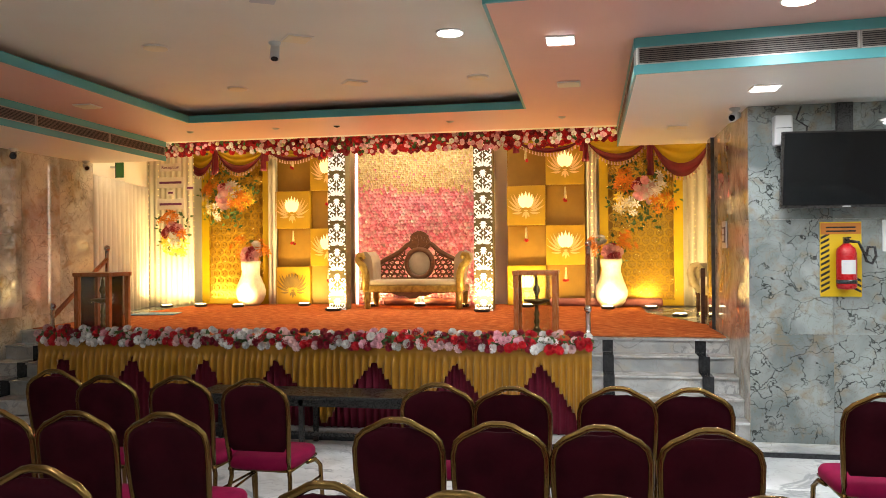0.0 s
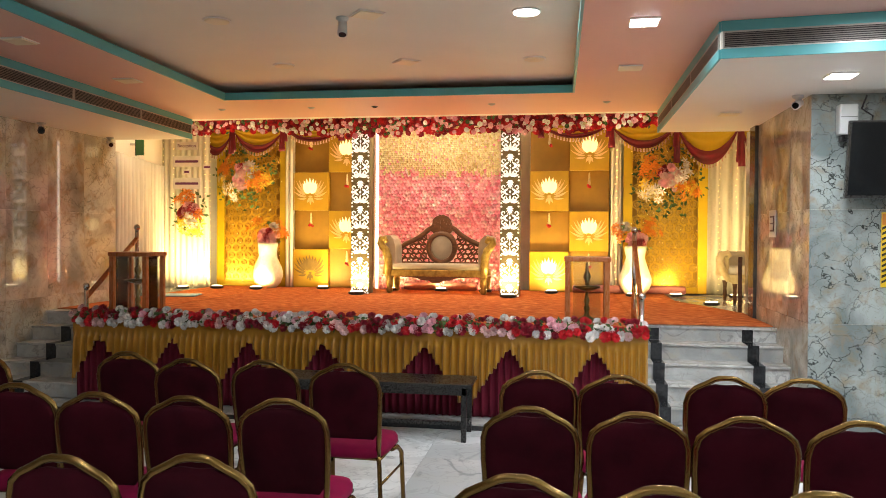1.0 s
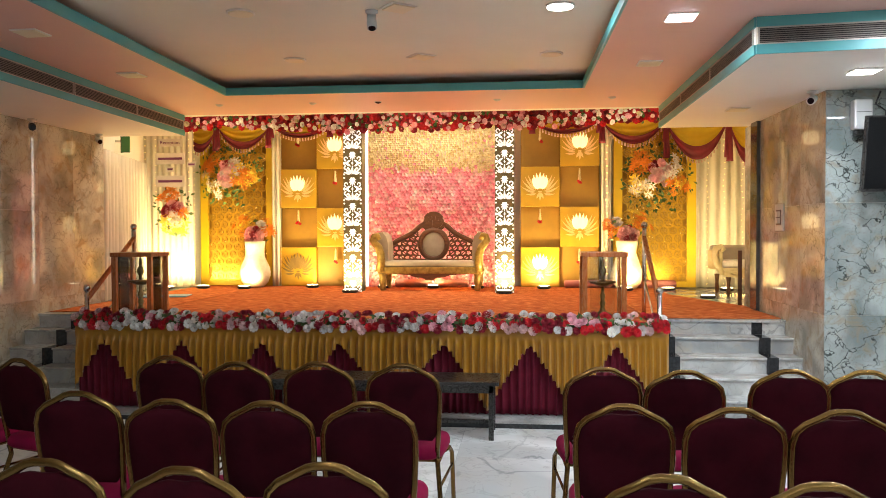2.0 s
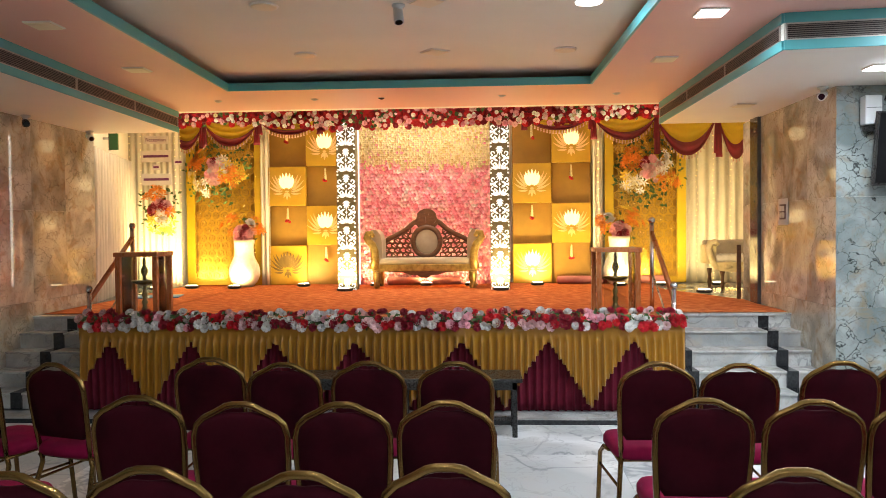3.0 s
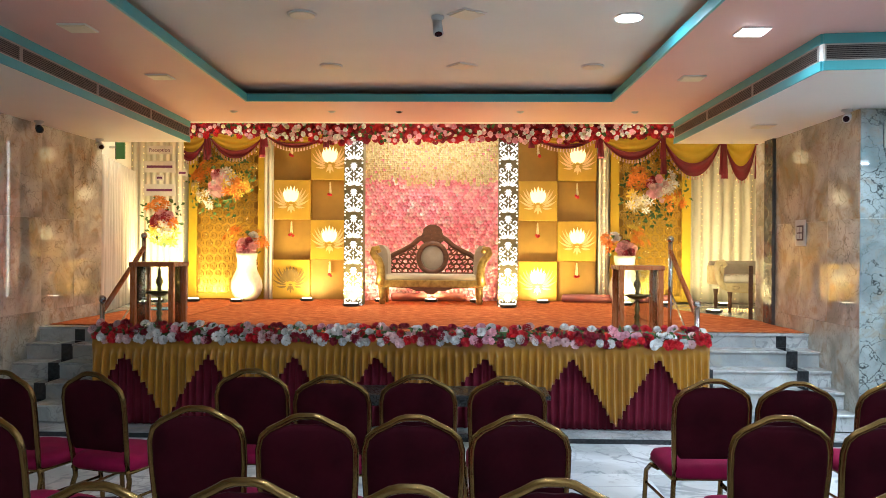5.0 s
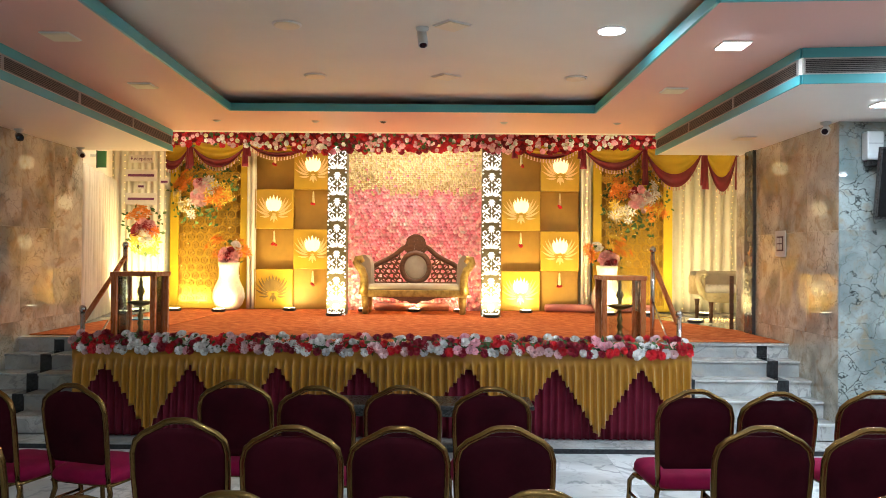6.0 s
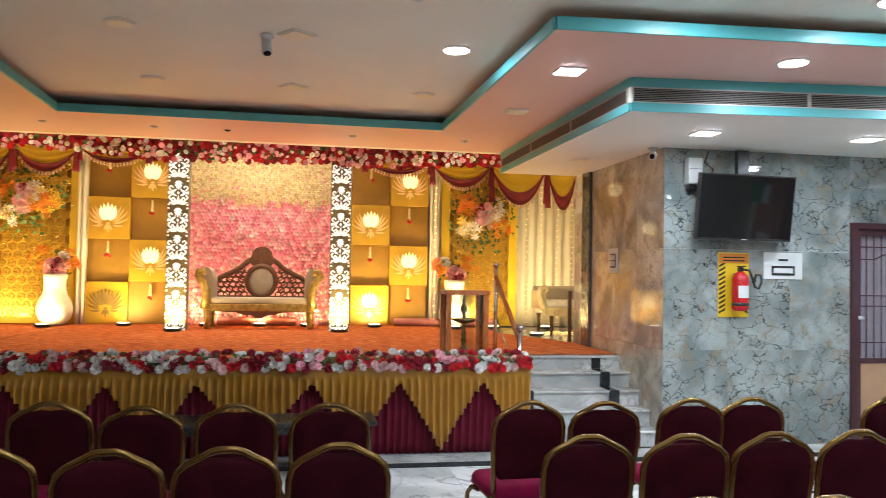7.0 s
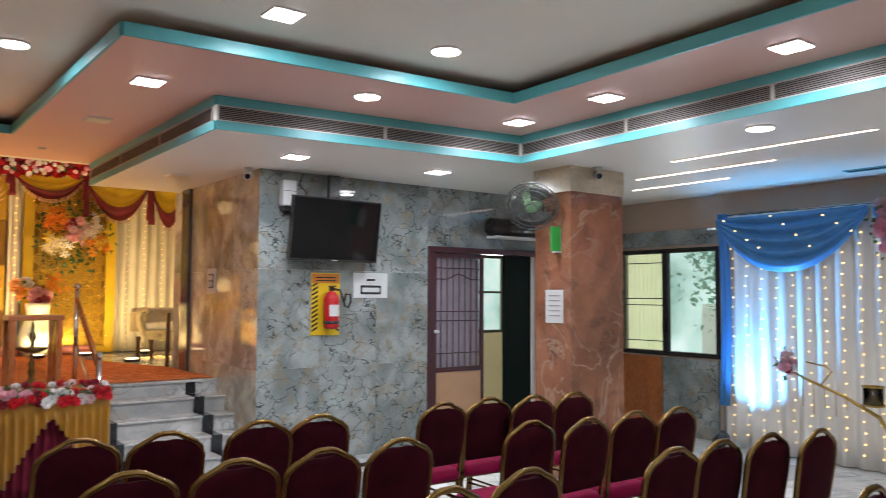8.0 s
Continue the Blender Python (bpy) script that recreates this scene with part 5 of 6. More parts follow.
M["ext_red"] = mat("red_enamel", (0.50, 0.012, 0.015), (0.42, 0.01, 0.012), 5, 0.25)
M["sign_yellow"] = mat("yellow_sign", (0.72, 0.46, 0.01), (0.66, 0.42, 0.01), 5, 0.4)
M["sign_orange"] = mat("orange_sign", (0.62, 0.20, 0.02), None, 5, 0.4)
M["door_frame"] = mat("dark_maroon_frame", (0.07, 0.018, 0.022), (0.05, 0.013, 0.016), 6, 0.35)
M["door_tan"] = mat("tan_laminate", (0.50, 0.28, 0.15), (0.44, 0.24, 0.13), 5, 0.4)
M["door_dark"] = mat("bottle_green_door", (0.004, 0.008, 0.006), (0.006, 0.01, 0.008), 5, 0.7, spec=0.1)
M["lilac"] = mat("grey_lilac_curtain", (0.34, 0.29, 0.32), (0.27, 0.23, 0.26), 5, 0.7)
M["green"] = mat("green_sign", (0.02, 0.30, 0.05), None, 5, 0.35)
M["dark_green"] = mat("dark_green_sign", (0.012, 0.11, 0.02), None, 5, 0.35)
M["blue"] = mat("sky_blue_satin", (0.05, 0.235, 0.50), (0.035, 0.18, 0.41), 5, 0.4, bump=0.05, bscale=300)
M["cage"] = mat("grey_wire", (0.13, 0.14, 0.13), None, 8, 0.4, 0.5)
M["fan_green"] = mat("pale_green_plastic", (0.20, 0.36, 0.20), None, 5, 0.4)
# all daylit_ colours glow by themselves, with the daylight put into them
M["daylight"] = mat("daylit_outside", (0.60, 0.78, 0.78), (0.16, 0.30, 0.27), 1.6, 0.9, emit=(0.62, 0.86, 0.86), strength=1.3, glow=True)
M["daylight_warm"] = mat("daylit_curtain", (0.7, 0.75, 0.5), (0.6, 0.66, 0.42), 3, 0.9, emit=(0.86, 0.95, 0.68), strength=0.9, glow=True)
M["white_sheer"] = mat("bright_white_sheer", (0.72, 0.70, 0.66), (0.66, 0.64, 0.60), 3, 0.7, bump=0.1, bscale=300)
M["bright_bulb"] = mat("bright_fairy_bulb", (0.9, 0.8, 0.5), None, 8, 0.3, emit=(1.0, 0.62, 0.17), strength=2.6)
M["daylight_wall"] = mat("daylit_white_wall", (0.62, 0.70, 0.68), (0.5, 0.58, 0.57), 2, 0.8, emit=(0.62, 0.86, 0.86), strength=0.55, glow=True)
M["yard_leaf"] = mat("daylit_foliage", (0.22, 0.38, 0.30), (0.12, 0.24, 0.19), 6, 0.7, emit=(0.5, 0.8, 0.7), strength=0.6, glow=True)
M["strip"] = mat("pinkish_led_line", (0.9, 0.8, 0.75), None, 5, 0.4, emit=(1.0, 0.80, 0.72), strength=7)
M["branch_gold"] = mat("gold_branch", (0.45, 0.28, 0.07), (0.3, 0.18, 0.04), 14, 0.35, 0.7, bump=0.4, bscale=40)
M["cream_wall"] = mat("cream_wall_paint", (0.66, 0.58, 0.38), (0.6, 0.53, 0.35), 2, 0.5)

# bench
b = thing("low_bench", (0.02, 0.05, 0), label="long low black bench in front of the stage skirt", category="bench")
part("top", boxes((-3.16, -1.28, 6.08, 6.5, 0.43, 0.46), bevel=0.005), M["black"], b)
part("apron", boxes((-3.12, -1.32, 6.10, 6.13, 0.37, 0.43)), M["black"], b)
for x in (-3.12, -2.24, -1.36):
    for y in (6.10, 6.44):
        part("leg", boxes((x, x + 0.04, y, y + 0.04, 0, 0.43), bevel=0.003), M["black"], b)
part("stretcher", boxes((-3.12, -1.32, 6.27, 6.30, 0.09, 0.12)), M["black"], b)
for x in (-3.115, -1.355):
    part("stretcher", boxes((x, x + 0.03, 6.14, 6.44, 0.09, 0.12)), M["black"], b)

# television on its bracket
tv = thing("television", (2.10, 6.62, 2.235), 3, label="black flat-screen television hung from the ceiling, tilted down", category="television")
tilt = pose(0, 0, 0, 8, 0, 0)
for nm, bm, mt, lb in (("casing", boxes((-0.49, 0.49, 0.0, 0.05, -0.30, 0.30), bevel=0.008), M["black"], ""), ("screen", boxes((-0.475, 0.475, -0.004, -0.0005, -0.275, 0.285)), M["screen"], "dark glossy screen"),
                       ("badge", boxes((-0.03, 0.03, -0.004, 0.0, -0.293, -0.283)), M["white_plastic"], "")):
    bmesh.ops.transform(bm, matrix=tilt, verts=bm.verts)
    part(nm, bm, mt, tv, lb)
part("bracket", boxes((-0.06, 0.06, 0.05, 0.1, 0.1, 0.53), (-0.03, 0.03, 0.1, 0.2, 0.1, 0.16), bevel=0.004), M["black"], tv)
part("cable", tube(bmesh.new(), [(-0.3, 0.14, 0.52), (-0.33, 0.16, 0.42), (-0.25, 0.15, 0.36), (-0.28, 0.12, 0.2)], 0.008, 6), M["black"], tv)
wb2 = thing("wall_speaker", (1.66, 6.83, 2.57), label="white wall-mounted box on the marble", category="wall box")
part("body", boxes((-0.07, 0.07, -0.10, 0.0, -0.12, 0.12), bevel=0.012), M["white_plastic"], wb2)
part("base", boxes((-0.045, 0.05, -0.07, 0.0, -0.17, -0.121), bevel=0.005), M["black"], wb2)
part("seam", boxes((-0.06, 0.06, -0.102, -0.0995, 0.015, 0.02)), M["cage"], wb2)

# fire extinguisher and its board
fe = thing("extinguisher_board", (2.105, 6.847, 1.535), label="yellow and black striped fire point board", category="safety sign")
part("board", boxes((-0.155, 0.155, -0.008, 0.0, -0.30, 0.30), bevel=0.002), M["sign_yellow"], fe)
part("heading", boxes((-0.15, 0.15, -0.011, -0.008, 0.20, 0.29)), M["sign_orange"], fe)
for z in (0.225, 0.255):
    part("bar", boxes((-0.11, 0.11, -0.013, -0.011, z - 0.006, z + 0.006)), M["black"], fe)
for s in (-1, 1):
    for k in range(11):
        z = -0.27 + k * 0.043
        if s < 0 or k < 3:
            part("stripe", plate(bmesh.new(), [(s * 0.15, z), (s * 0.15, z + 0.02), (s * 0.085, z + 0.055), (s * 0.085, z + 0.035)], -0.0105, -0.008), M["black"], fe)
ex = thing("fire_extinguisher", (2.12, 6.75, 1.30), label="red fire extinguisher with white label hung on the wall", category="fire extinguisher")
cyl = part("cylinder", lathe(bmesh.new(), [(0.06, 0), (0.072, 0.015), (0.075, 0.04), (0.075, 0.28), (0.066, 0.32), (0.035, 0.35), (0.025, 0.36)], 24), M["ext_red"], ex)
part("band", lathe(bmesh.new(), [(0.0765, 0.045), (0.0765, 0.075)], 24), M["black"], ex)
bm = bmesh.new()
sheet(bm, 8, 2, lambda u, v: (0.077 * math.sin((u - 0.5) * 1.5), -0.077 * math.cos((u - 0.5) * 1.5), 0.12 + 0.11 * v))
part("label_panel", bm, M["white_plastic"], cyl, "white printed label")
part("valve", boxes((-0.02, 0.02, -0.02, 0.02, 0.36, 0.40), (-0.015, 0.015, -0.075, 0.04, 0.40, 0.412), bevel=0.003), M["black"], ex)
part("hose", tube(bmesh.new(), [(0.02, 0, 0.38), (0.09, 0.0, 0.37), (0.13, 0.01, 0.29), (0.15, 0.01, 0.22), (0.19, 0.01, 0.20), (0.22, 0.01, 0.26), (0.21, 0.01, 0.33), (0.16, 0.01, 0.33), (0.15, 0.01, 0.26)], 0.012, 8), M["black"], ex)
part("hook", boxes((-0.02, 0.02, 0.04, 0.088, 0.3, 0.34)), M["black"], ex)
nt = thing("notice_plate", (2.615, 6.848, 1.72), label="white notice plate with a black-framed panel", category="sign")
part("plate", boxes((-0.2, 0.2, -0.008, 0.0, -0.125, 0.125), bevel=0.002), M["white_plastic"], nt)
part("panel", boxes((-0.12, 0.12, -0.011, -0.008, -0.09, 0.0)), M["black"], nt)
part("panel_face", boxes((-0.1, 0.1, -0.0125, -0.011, -0.068, -0.022)), M["white_plastic"], nt)
part("bar", boxes((-0.05, 0.05, -0.011, -0.008, 0.045, 0.065)), M["black"], nt)

# door in the marble wall
dr = thing("door_1", label="dark maroon framed door with a barred curtained leaf, standing half open", category="door", kind="structure")
for a in ((3.33, 3.40, 6.82, 7.02, 0, 2.15), (4.92, 4.99, 6.82, 7.02, 0, 2.15), (3.40, 4.92, 6.82, 7.02, 2.09, 2.15)):
    part("frame", boxes(a, bevel=0.004), M["door_frame"], dr)
lf = part("leaf", boxes((3.41, 3.45, 6.85, 6.89, 0.02, 2.08), (4.07, 4.11, 6.85, 6.89, 0.02, 2.08), (3.45, 4.07, 6.85, 6.89, 2.03, 2.089), (3.45, 4.07, 6.85, 6.89, 0.80, 0.85), bevel=0.003), M["door_frame"], dr)
part("panel", boxes((3.45, 4.07, 6.86, 6.88, 0.02, 0.80)), M["door_tan"], lf, "tan laminate lower panel")
bm = bmesh.new()
sheet(bm, 60, 3, lambda u, v: (3.45 + 0.62 * u, 6.90 + 0.012 * math.sin(u * 75), 0.85 + 1.18 * v))
part("curtain", bm, M["lilac"], lf, "grey-lilac pleated curtain")
for k in range(7):
    x = 3.52 + k * 0.082
    part("bar", tube(bmesh.new(), [(x, 6.865, 0.85), (x, 6.865, 2.03)], 0.006, 6), M["door_frame"], lf)
for z in (1.0, 1.35, 1.45, 1.80, 1.92):
    part("bar", tube(bmesh.new(), [(3.45, 6.86, z), (3.6, 6.86, z), (3.69, 6.86, z + (0.04 if z == 1.8 else 0)), (3.76, 6.86, z + (0.06 if z == 1.8 else 0)), (3.83, 6.86, z + (0.04 if z == 1.8 else 0)), (3.92, 6.86, z), (4.07, 6.86, z)], 0.006, 6), M["door_frame"], lf)
part("knob", lathe(bmesh.new(), [(0.0, 0), (0.03, 0.006), (0.035, 0.02), (0.02, 0.035)], 12, (3.43, 6.83, 1.22)), M["white_plastic"], lf, "white lock knob")
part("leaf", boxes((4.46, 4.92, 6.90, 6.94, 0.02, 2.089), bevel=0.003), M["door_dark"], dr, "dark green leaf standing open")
# lobby behind the door
setting("wall_lobby", boxes((3.2, 5.12, 8.6, 8.75, 0, 2.9), (5.12, 6.0, 8.6, 8.75, 0, 1.1), (5.12, 6.0, 8.6, 8.75, 2.2, 2.9), (6.0, 6.7, 8.6, 8.75, 0, 2.9), (6.55, 6.7, 7.1, 8.6, 0, 2.9), (3.05, 3.2, 7.1, 8.75, 0, 2.9)), M["cream_wall"], "cream wall of the lobby behind the door")
setting("ceiling_lobby", boxes((3.05, 6.7, 7.1, 8.75, 2.9, 3.0)), M["white_paint"], "lobby ceiling")
wl = thing("window_2", label="lobby window with dark bars and pale daylight", category="window", kind="structure")
for a in ((5.12, 5.16, 8.62, 8.68, 1.1, 2.2), (5.96, 6.0, 8.62, 8.68, 1.1, 2.2), (5.16, 5.96, 8.62, 8.68, 1.1, 1.14), (5.16, 5.96, 8.62, 8.68, 2.16, 2.2), (5.16, 5.96, 8.62, 8.66, 1.66, 1.69), (5.38, 5.41, 8.62, 8.66, 1.14, 2.16)):
    part("frame", boxes(a), M["black"], wl)
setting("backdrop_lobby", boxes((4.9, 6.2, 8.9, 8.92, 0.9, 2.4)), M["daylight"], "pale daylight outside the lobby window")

area("lobby_daylight", (5.56, 8.55, 1.65), (-0.3, -1, -0.1), 0.8, 22, (0.85, 0.97, 0.95))
area("window_daylight", (6.25, 5.7, 1.55), (-1, -0.2, -0.1), 0.7, 10, (0.8, 0.95, 1.0))
# over the door
ac = thing("air_curtain", (4.52, 6.82, 2.39), label="black air curtain unit mounted over the door", category="air curtain")
part("body", tube(bmesh.new(), [(-0.42, -0.09, 0), (0.42, -0.09, 0)], 0.1, 16), M["black"], ac)
part("outlet", boxes((-0.42, 0.42, -0.2, -0.02, -0.125, -0.10), bevel=0.003), M["white_plastic"], ac, "white outlet strip")

# wall fan on the column
fn = thing("wall_fan", (3.36, 5.24, 2.44), 0, label="grey-caged wall fan with green blades on the column", category="fan")
part("bracket", boxes((0.0, 0.155, 0.05, 0.11, -0.03, 0.03), (-0.06, 0.02, 0.03, 0.13, -0.06, 0.06), bevel=0.006), M["cage"], fn)
fw = Matrix.Translation((-0.09, -0.06, 0)) @ look((0, 0, 0), (-0.85, -0.75, -0.8)) @ Matrix.Scale(1.12, 4)
for r, d in ((0.21, 0.03), (0.20, 0.06), (0.16, 0.075), (0.11, 0.085), (0.05, 0.09), (0.2, 0.0), (0.13, -0.03)):
    bm = tube(bmesh.new(), [(r * math.cos(t), r * math.sin(t), -d) for t in (2 * math.pi * k / 28 for k in range(28))], 0.0045, 5, True)
    bmesh.ops.transform(bm, matrix=fw, verts=bm.verts)
    part("cage_ring", bm, M["cage"], fn)
bm = bmesh.new()
for k in range(26):
    t = 2 * math.pi * k / 26
    tube(bm, [(0.05 * math.cos(t), 0.05 * math.sin(t), -0.09), (0.15 * math.cos(t), 0.15 * math.sin(t), -0.078), (0.21 * math.cos(t), 0.21 * math.sin(t), -0.03), (0.19 * math.cos(t), 0.19 * math.sin(t), 0.0), (0.06 * math.cos(t), 0.06 * math.sin(t), 0.04)], 0.002, 4)
bmesh.ops.transform(bm, matrix=fw, verts=bm.verts)
part("cage_wires", bm, M["cage"], fn)
for k in range(3):
    bm = bmesh.new()
    a = k * 2.094
    sheet(bm, 5, 3, lambda u, v: ((0.03 + 0.15 * u) * math.cos(a + (v - 0.5) * 1.2), (0.03 + 0.15 * u) * math.sin(a + (v - 0.5) * 1.2), -0.03 + 0.03 * (v - 0.5)))
    bmesh.ops.transform(bm, matrix=fw, verts=bm.verts)
    solid(part("blade", bm, M["cage"], fn), 0.003)
bm = tube(bmesh.new(), [(0, 0, -0.05), (0, 0, 0.02), (0, 0, 0.14), (0, 0, 0.17)], [0.05, 0.085, 0.09, 0.05], 14)
bmesh.ops.transform(bm, matrix=fw, verts=bm.verts)
part("motor", bm, M["fan_green"], fn)

es = thing("exit_sign", (3.517, 5.15, 2.12), label="small green and white exit sign on the column", category="sign", group="green exit signs")
part("body", boxes((-0.03, 0.0, -0.09, 0.0, -0.11, 0.11), bevel=0.004), M["white_plastic"], es)
part("face", boxes((-0.15, -0.031, -0.115, -0.1, -0.10, 0.12), bevel=0.003), M["green"], es, "green face")
pn = part("paper_notice", boxes((3.513, 3.518, 5.04, 5.26, 1.38, 1.68)), M["white_plastic"])
tagged(pn, "white printed paper notice taped to the column", "notice")
for k in range(5):
    part("bar", boxes((3.511, 3.5128, 5.08, 5.22, 1.44 + k * 0.045, 1.452 + k * 0.045)), M["lilac"], pn)
es2 = thing("exit_sign", (-6.29, 9.93, 2.79), label="small green exit sign hanging beside the side curtain", category="sign", group="green exit signs")
part("body", boxes((-0.055, 0.055, -0.015, 0.015, -0.105, 0.105), bevel=0.004), M["dark_green"], es2)
part("edge", boxes((-0.063, -0.055, -0.02, 0.02, -0.11, 0.11), bevel=0.002), M["black"], es2)
part("bracket", boxes((-0.19, -0.063, -0.012, 0.012, 0.03, 0.06)), M["white_plastic"], es2)


def cctv(at, aim, label, arm):
    c = thing("security_camera", at, label=label, category="camera", group="security cameras")
    part("mount", lathe(bmesh.new(), [(0.045, 0.0), (0.045, -0.015), (0.02, -0.03), (0.018, -0.05)], 14), M["white_plastic"], c)
    m = look((0, 0, -0.07), Vector((0, 0, -0.07)) + Vector(aim))
    bm = tube(bmesh.new(), [(0, 0, 0.06), (0, 0, -0.06)], [0.032, 0.036], 14)
    bmesh.ops.transform(bm, matrix=m, verts=bm.verts)
    part("body", bm, M["white_plastic" if arm else "black"], c)
    bm = tube(bmesh.new(), [(0, 0, -0.058), (0, 0, -0.066)], 0.026, 12)
    bmesh.ops.transform(bm, matrix=m, verts=bm.verts)
    part("lens", bm, M["screen"], c, "dark lens")


cctv((-6.05, 7.6, SOFFIT), (0.5, -0.7, -0.35), "dark bullet security camera under the soffit", 0)
cctv((-6.05, 8.85, SOFFIT), (0.6, -0.6, -0.4), "white bullet security camera under the soffit", 1)
cctv((1.32, 6.9, SOFFIT), (-0.5, -0.8, -0.3), "white bullet security camera under the soffit", 1)
cctv((-2.12, 5.49, TRAY), (0.1, -0.35, -0.9), "white bullet security camera on the tray ceiling", 1)
cctv((3.80, 4.88, SOFFIT), (-0.5, -0.8, -0.3), "white bullet security camera beside the column", 1)


def switch(at, rz, n):
    s = thing("switch_plate", at, rz, label="white switch plate with brown switch modules on marble", category="switch", group="wall switch plates")
    part("plate", boxes((-0.12, 0.12, -0.008, 0.0, -0.13, 0.13), bevel=0.003), M["white_plastic"], s)
    part("module", boxes((-0.075, 0.075, -0.014, -0.008, -0.075, 0.075), bevel=0.003), M["door_frame"], s)
    for i in range(2):
        for j in range(2):
            part("rocker", boxes((-0.058 + i * 0.064, -0.006 + i * 0.064, -0.019, -0.0145, -0.058 + j * 0.064, -0.006 + j * 0.064), bevel=0.002), M["white_plastic"], s)


switch((WEST + 0.003, 6.72, 1.74), 90, 4)
switch((PIER - 0.003, 8.0, 1.76), -90, 4)

# ceiling fan
cf = thing("ceiling_fan", (-1.05, 3.05, TRAY), label="white three-blade ceiling fan at rest", category="fan")
part("rod", tube(bmesh.new(), [(0, 0, 0), (0, 0, -0.28)], 0.015, 10), M["white_plastic"], cf)
part("motor", lathe(bmesh.new(), [(0.03, -0.22), (0.1, -0.26), (0.11, -0.31), (0.06, -0.35)], 20), M["white_plastic"], cf)
for k in range(3):
    a = radians(121 + 120 * k)
    bm = boxes((0.09, 0.70, -0.06, 0.06, -0.335, -0.329), bevel=0.002)
    bmesh.ops.rotate(bm, cent=(0, 0, 0), matrix=Matrix.Rotation(a, 3, "Z"), verts=bm.verts)
    part("blade", bm, M["white_plastic"], cf)

for x, dark in ((-3.35, 0), (-2.63, 1), (-1.35, 0), (-0.15, 0), (-4.4, 0)):
    sd = thing("ceiling_disc", (x, 8.42, BORDER), label="small round sprinkler cover on the pink ceiling", category="sprinkler", group="small ceiling discs")
    part("cover", lathe(bmesh.new(), [(0.035, 0.0), (0.035, -0.006), (0.02, -0.016), (0.006, -0.02)], 16), M["black" if dark else "white_plastic"], sd)
    part("rim", lathe(bmesh.new(), [(0.042, 0.0), (0.042, -0.003), (0.036, -0.004)], 16), M["white_plastic"], sd)
bmat = part("blue_mat", boxes((-0.3, 0.3, -0.2, 0.2, 0, 0.012), bevel=0.004), M["blue"])
bmat.matrix_basis = pose(-5.75, 9.9, STAGE + 0.008, 0, 0, 12)
tagged(bmat, "folded blue cloth lying on the stage carpet", "cloth")

# linear ceiling lights
for x, y0, y1 in ((4.06, 2.56, 4.27), (4.65, 3.65, 5.13), (5.25, 4.48, 5.67)):
    s = thing("linear_light", (x, 0, SOFFIT), label="slim lit recessed linear ceiling light", category="ceiling light", group="linear ceiling lights")
    part("channel", boxes((-0.02, 0.02, y0, y1, -0.006, 0.0)), M["white_paint"], s)
    part("diffuser", boxes((-0.013, 0.013, y0 + 0.01, y1 - 0.01, -0.010, -0.0065)), M["strip"], s, "glowing pinkish diffuser")
sl = thing("slot_vent", (5.75, 0, SOFFIT), label="narrow dark slot vent in the soffit", category="air vent")
# solid dark strip in place of the shade inside the slot
part("slot", boxes((-0.05, 0.05, 2.2, 3.6, -0.006, 0.0)), M["dark"], sl)
part("frame", boxes((-0.065, -0.05, 2.2, 3.6, -0.01, 0.0), (0.05, 0.065, 2.2, 3.6, -0.01, 0.0)), M["teal"], sl)

# window in the east wall
w1 = thing("window_1", label="black aluminium sliding window with daylight outside", category="window", kind="structure")
for a in ((6.28, 6.4, 5.3, 6.78, 0.92, 0.97), (6.28, 6.4, 5.3, 6.78, 2.15, 2.2), (6.28, 6.4, 5.3, 5.35, 0.97, 2.15), (6.28, 6.4, 6.73, 6.78, 0.97, 2.15), (6.30, 6.36, 6.02, 6.1, 0.97, 2.15)):
    part("frame", boxes(a, bevel=0.003), M["black"], w1)
for y0, y1, x in ((5.35, 6.02, 6.33), (6.1, 6.73, 6.35)):
    o = part("pane", boxes((x, x + 0.005, y0, y1, 0.97, 2.15)), M["glass"], w1); o.visible_shadow = False
for z in (1.08, 1.52, 1.6, 2.04):
    part("bar", tube(bmesh.new(), [(6.38, 6.1, z), (6.38, 6.73, z)], 0.006, 6), M["black"], w1)
part("latch", boxes((6.27, 6.30, 6.04, 6.08, 1.2, 1.36), bevel=0.003), M["black"], w1)
bm = bmesh.new()
sheet(bm, 50, 3, lambda u, v: (6.47 + 0.015 * math.sin(u * 60), 6.13 + 0.62 * u, 0.95 + 1.25 * v))
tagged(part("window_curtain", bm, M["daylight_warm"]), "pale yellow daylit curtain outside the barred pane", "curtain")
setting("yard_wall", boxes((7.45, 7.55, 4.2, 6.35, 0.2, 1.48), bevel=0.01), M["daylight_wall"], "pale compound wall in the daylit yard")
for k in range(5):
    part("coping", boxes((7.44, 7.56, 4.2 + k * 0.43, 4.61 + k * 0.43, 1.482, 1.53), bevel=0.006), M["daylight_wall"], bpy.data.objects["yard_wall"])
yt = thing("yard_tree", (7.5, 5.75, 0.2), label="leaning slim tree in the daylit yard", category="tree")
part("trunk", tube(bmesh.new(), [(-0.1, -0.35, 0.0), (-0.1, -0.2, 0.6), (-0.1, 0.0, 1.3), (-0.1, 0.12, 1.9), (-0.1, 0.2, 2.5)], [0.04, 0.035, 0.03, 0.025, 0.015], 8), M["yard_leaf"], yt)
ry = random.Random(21)
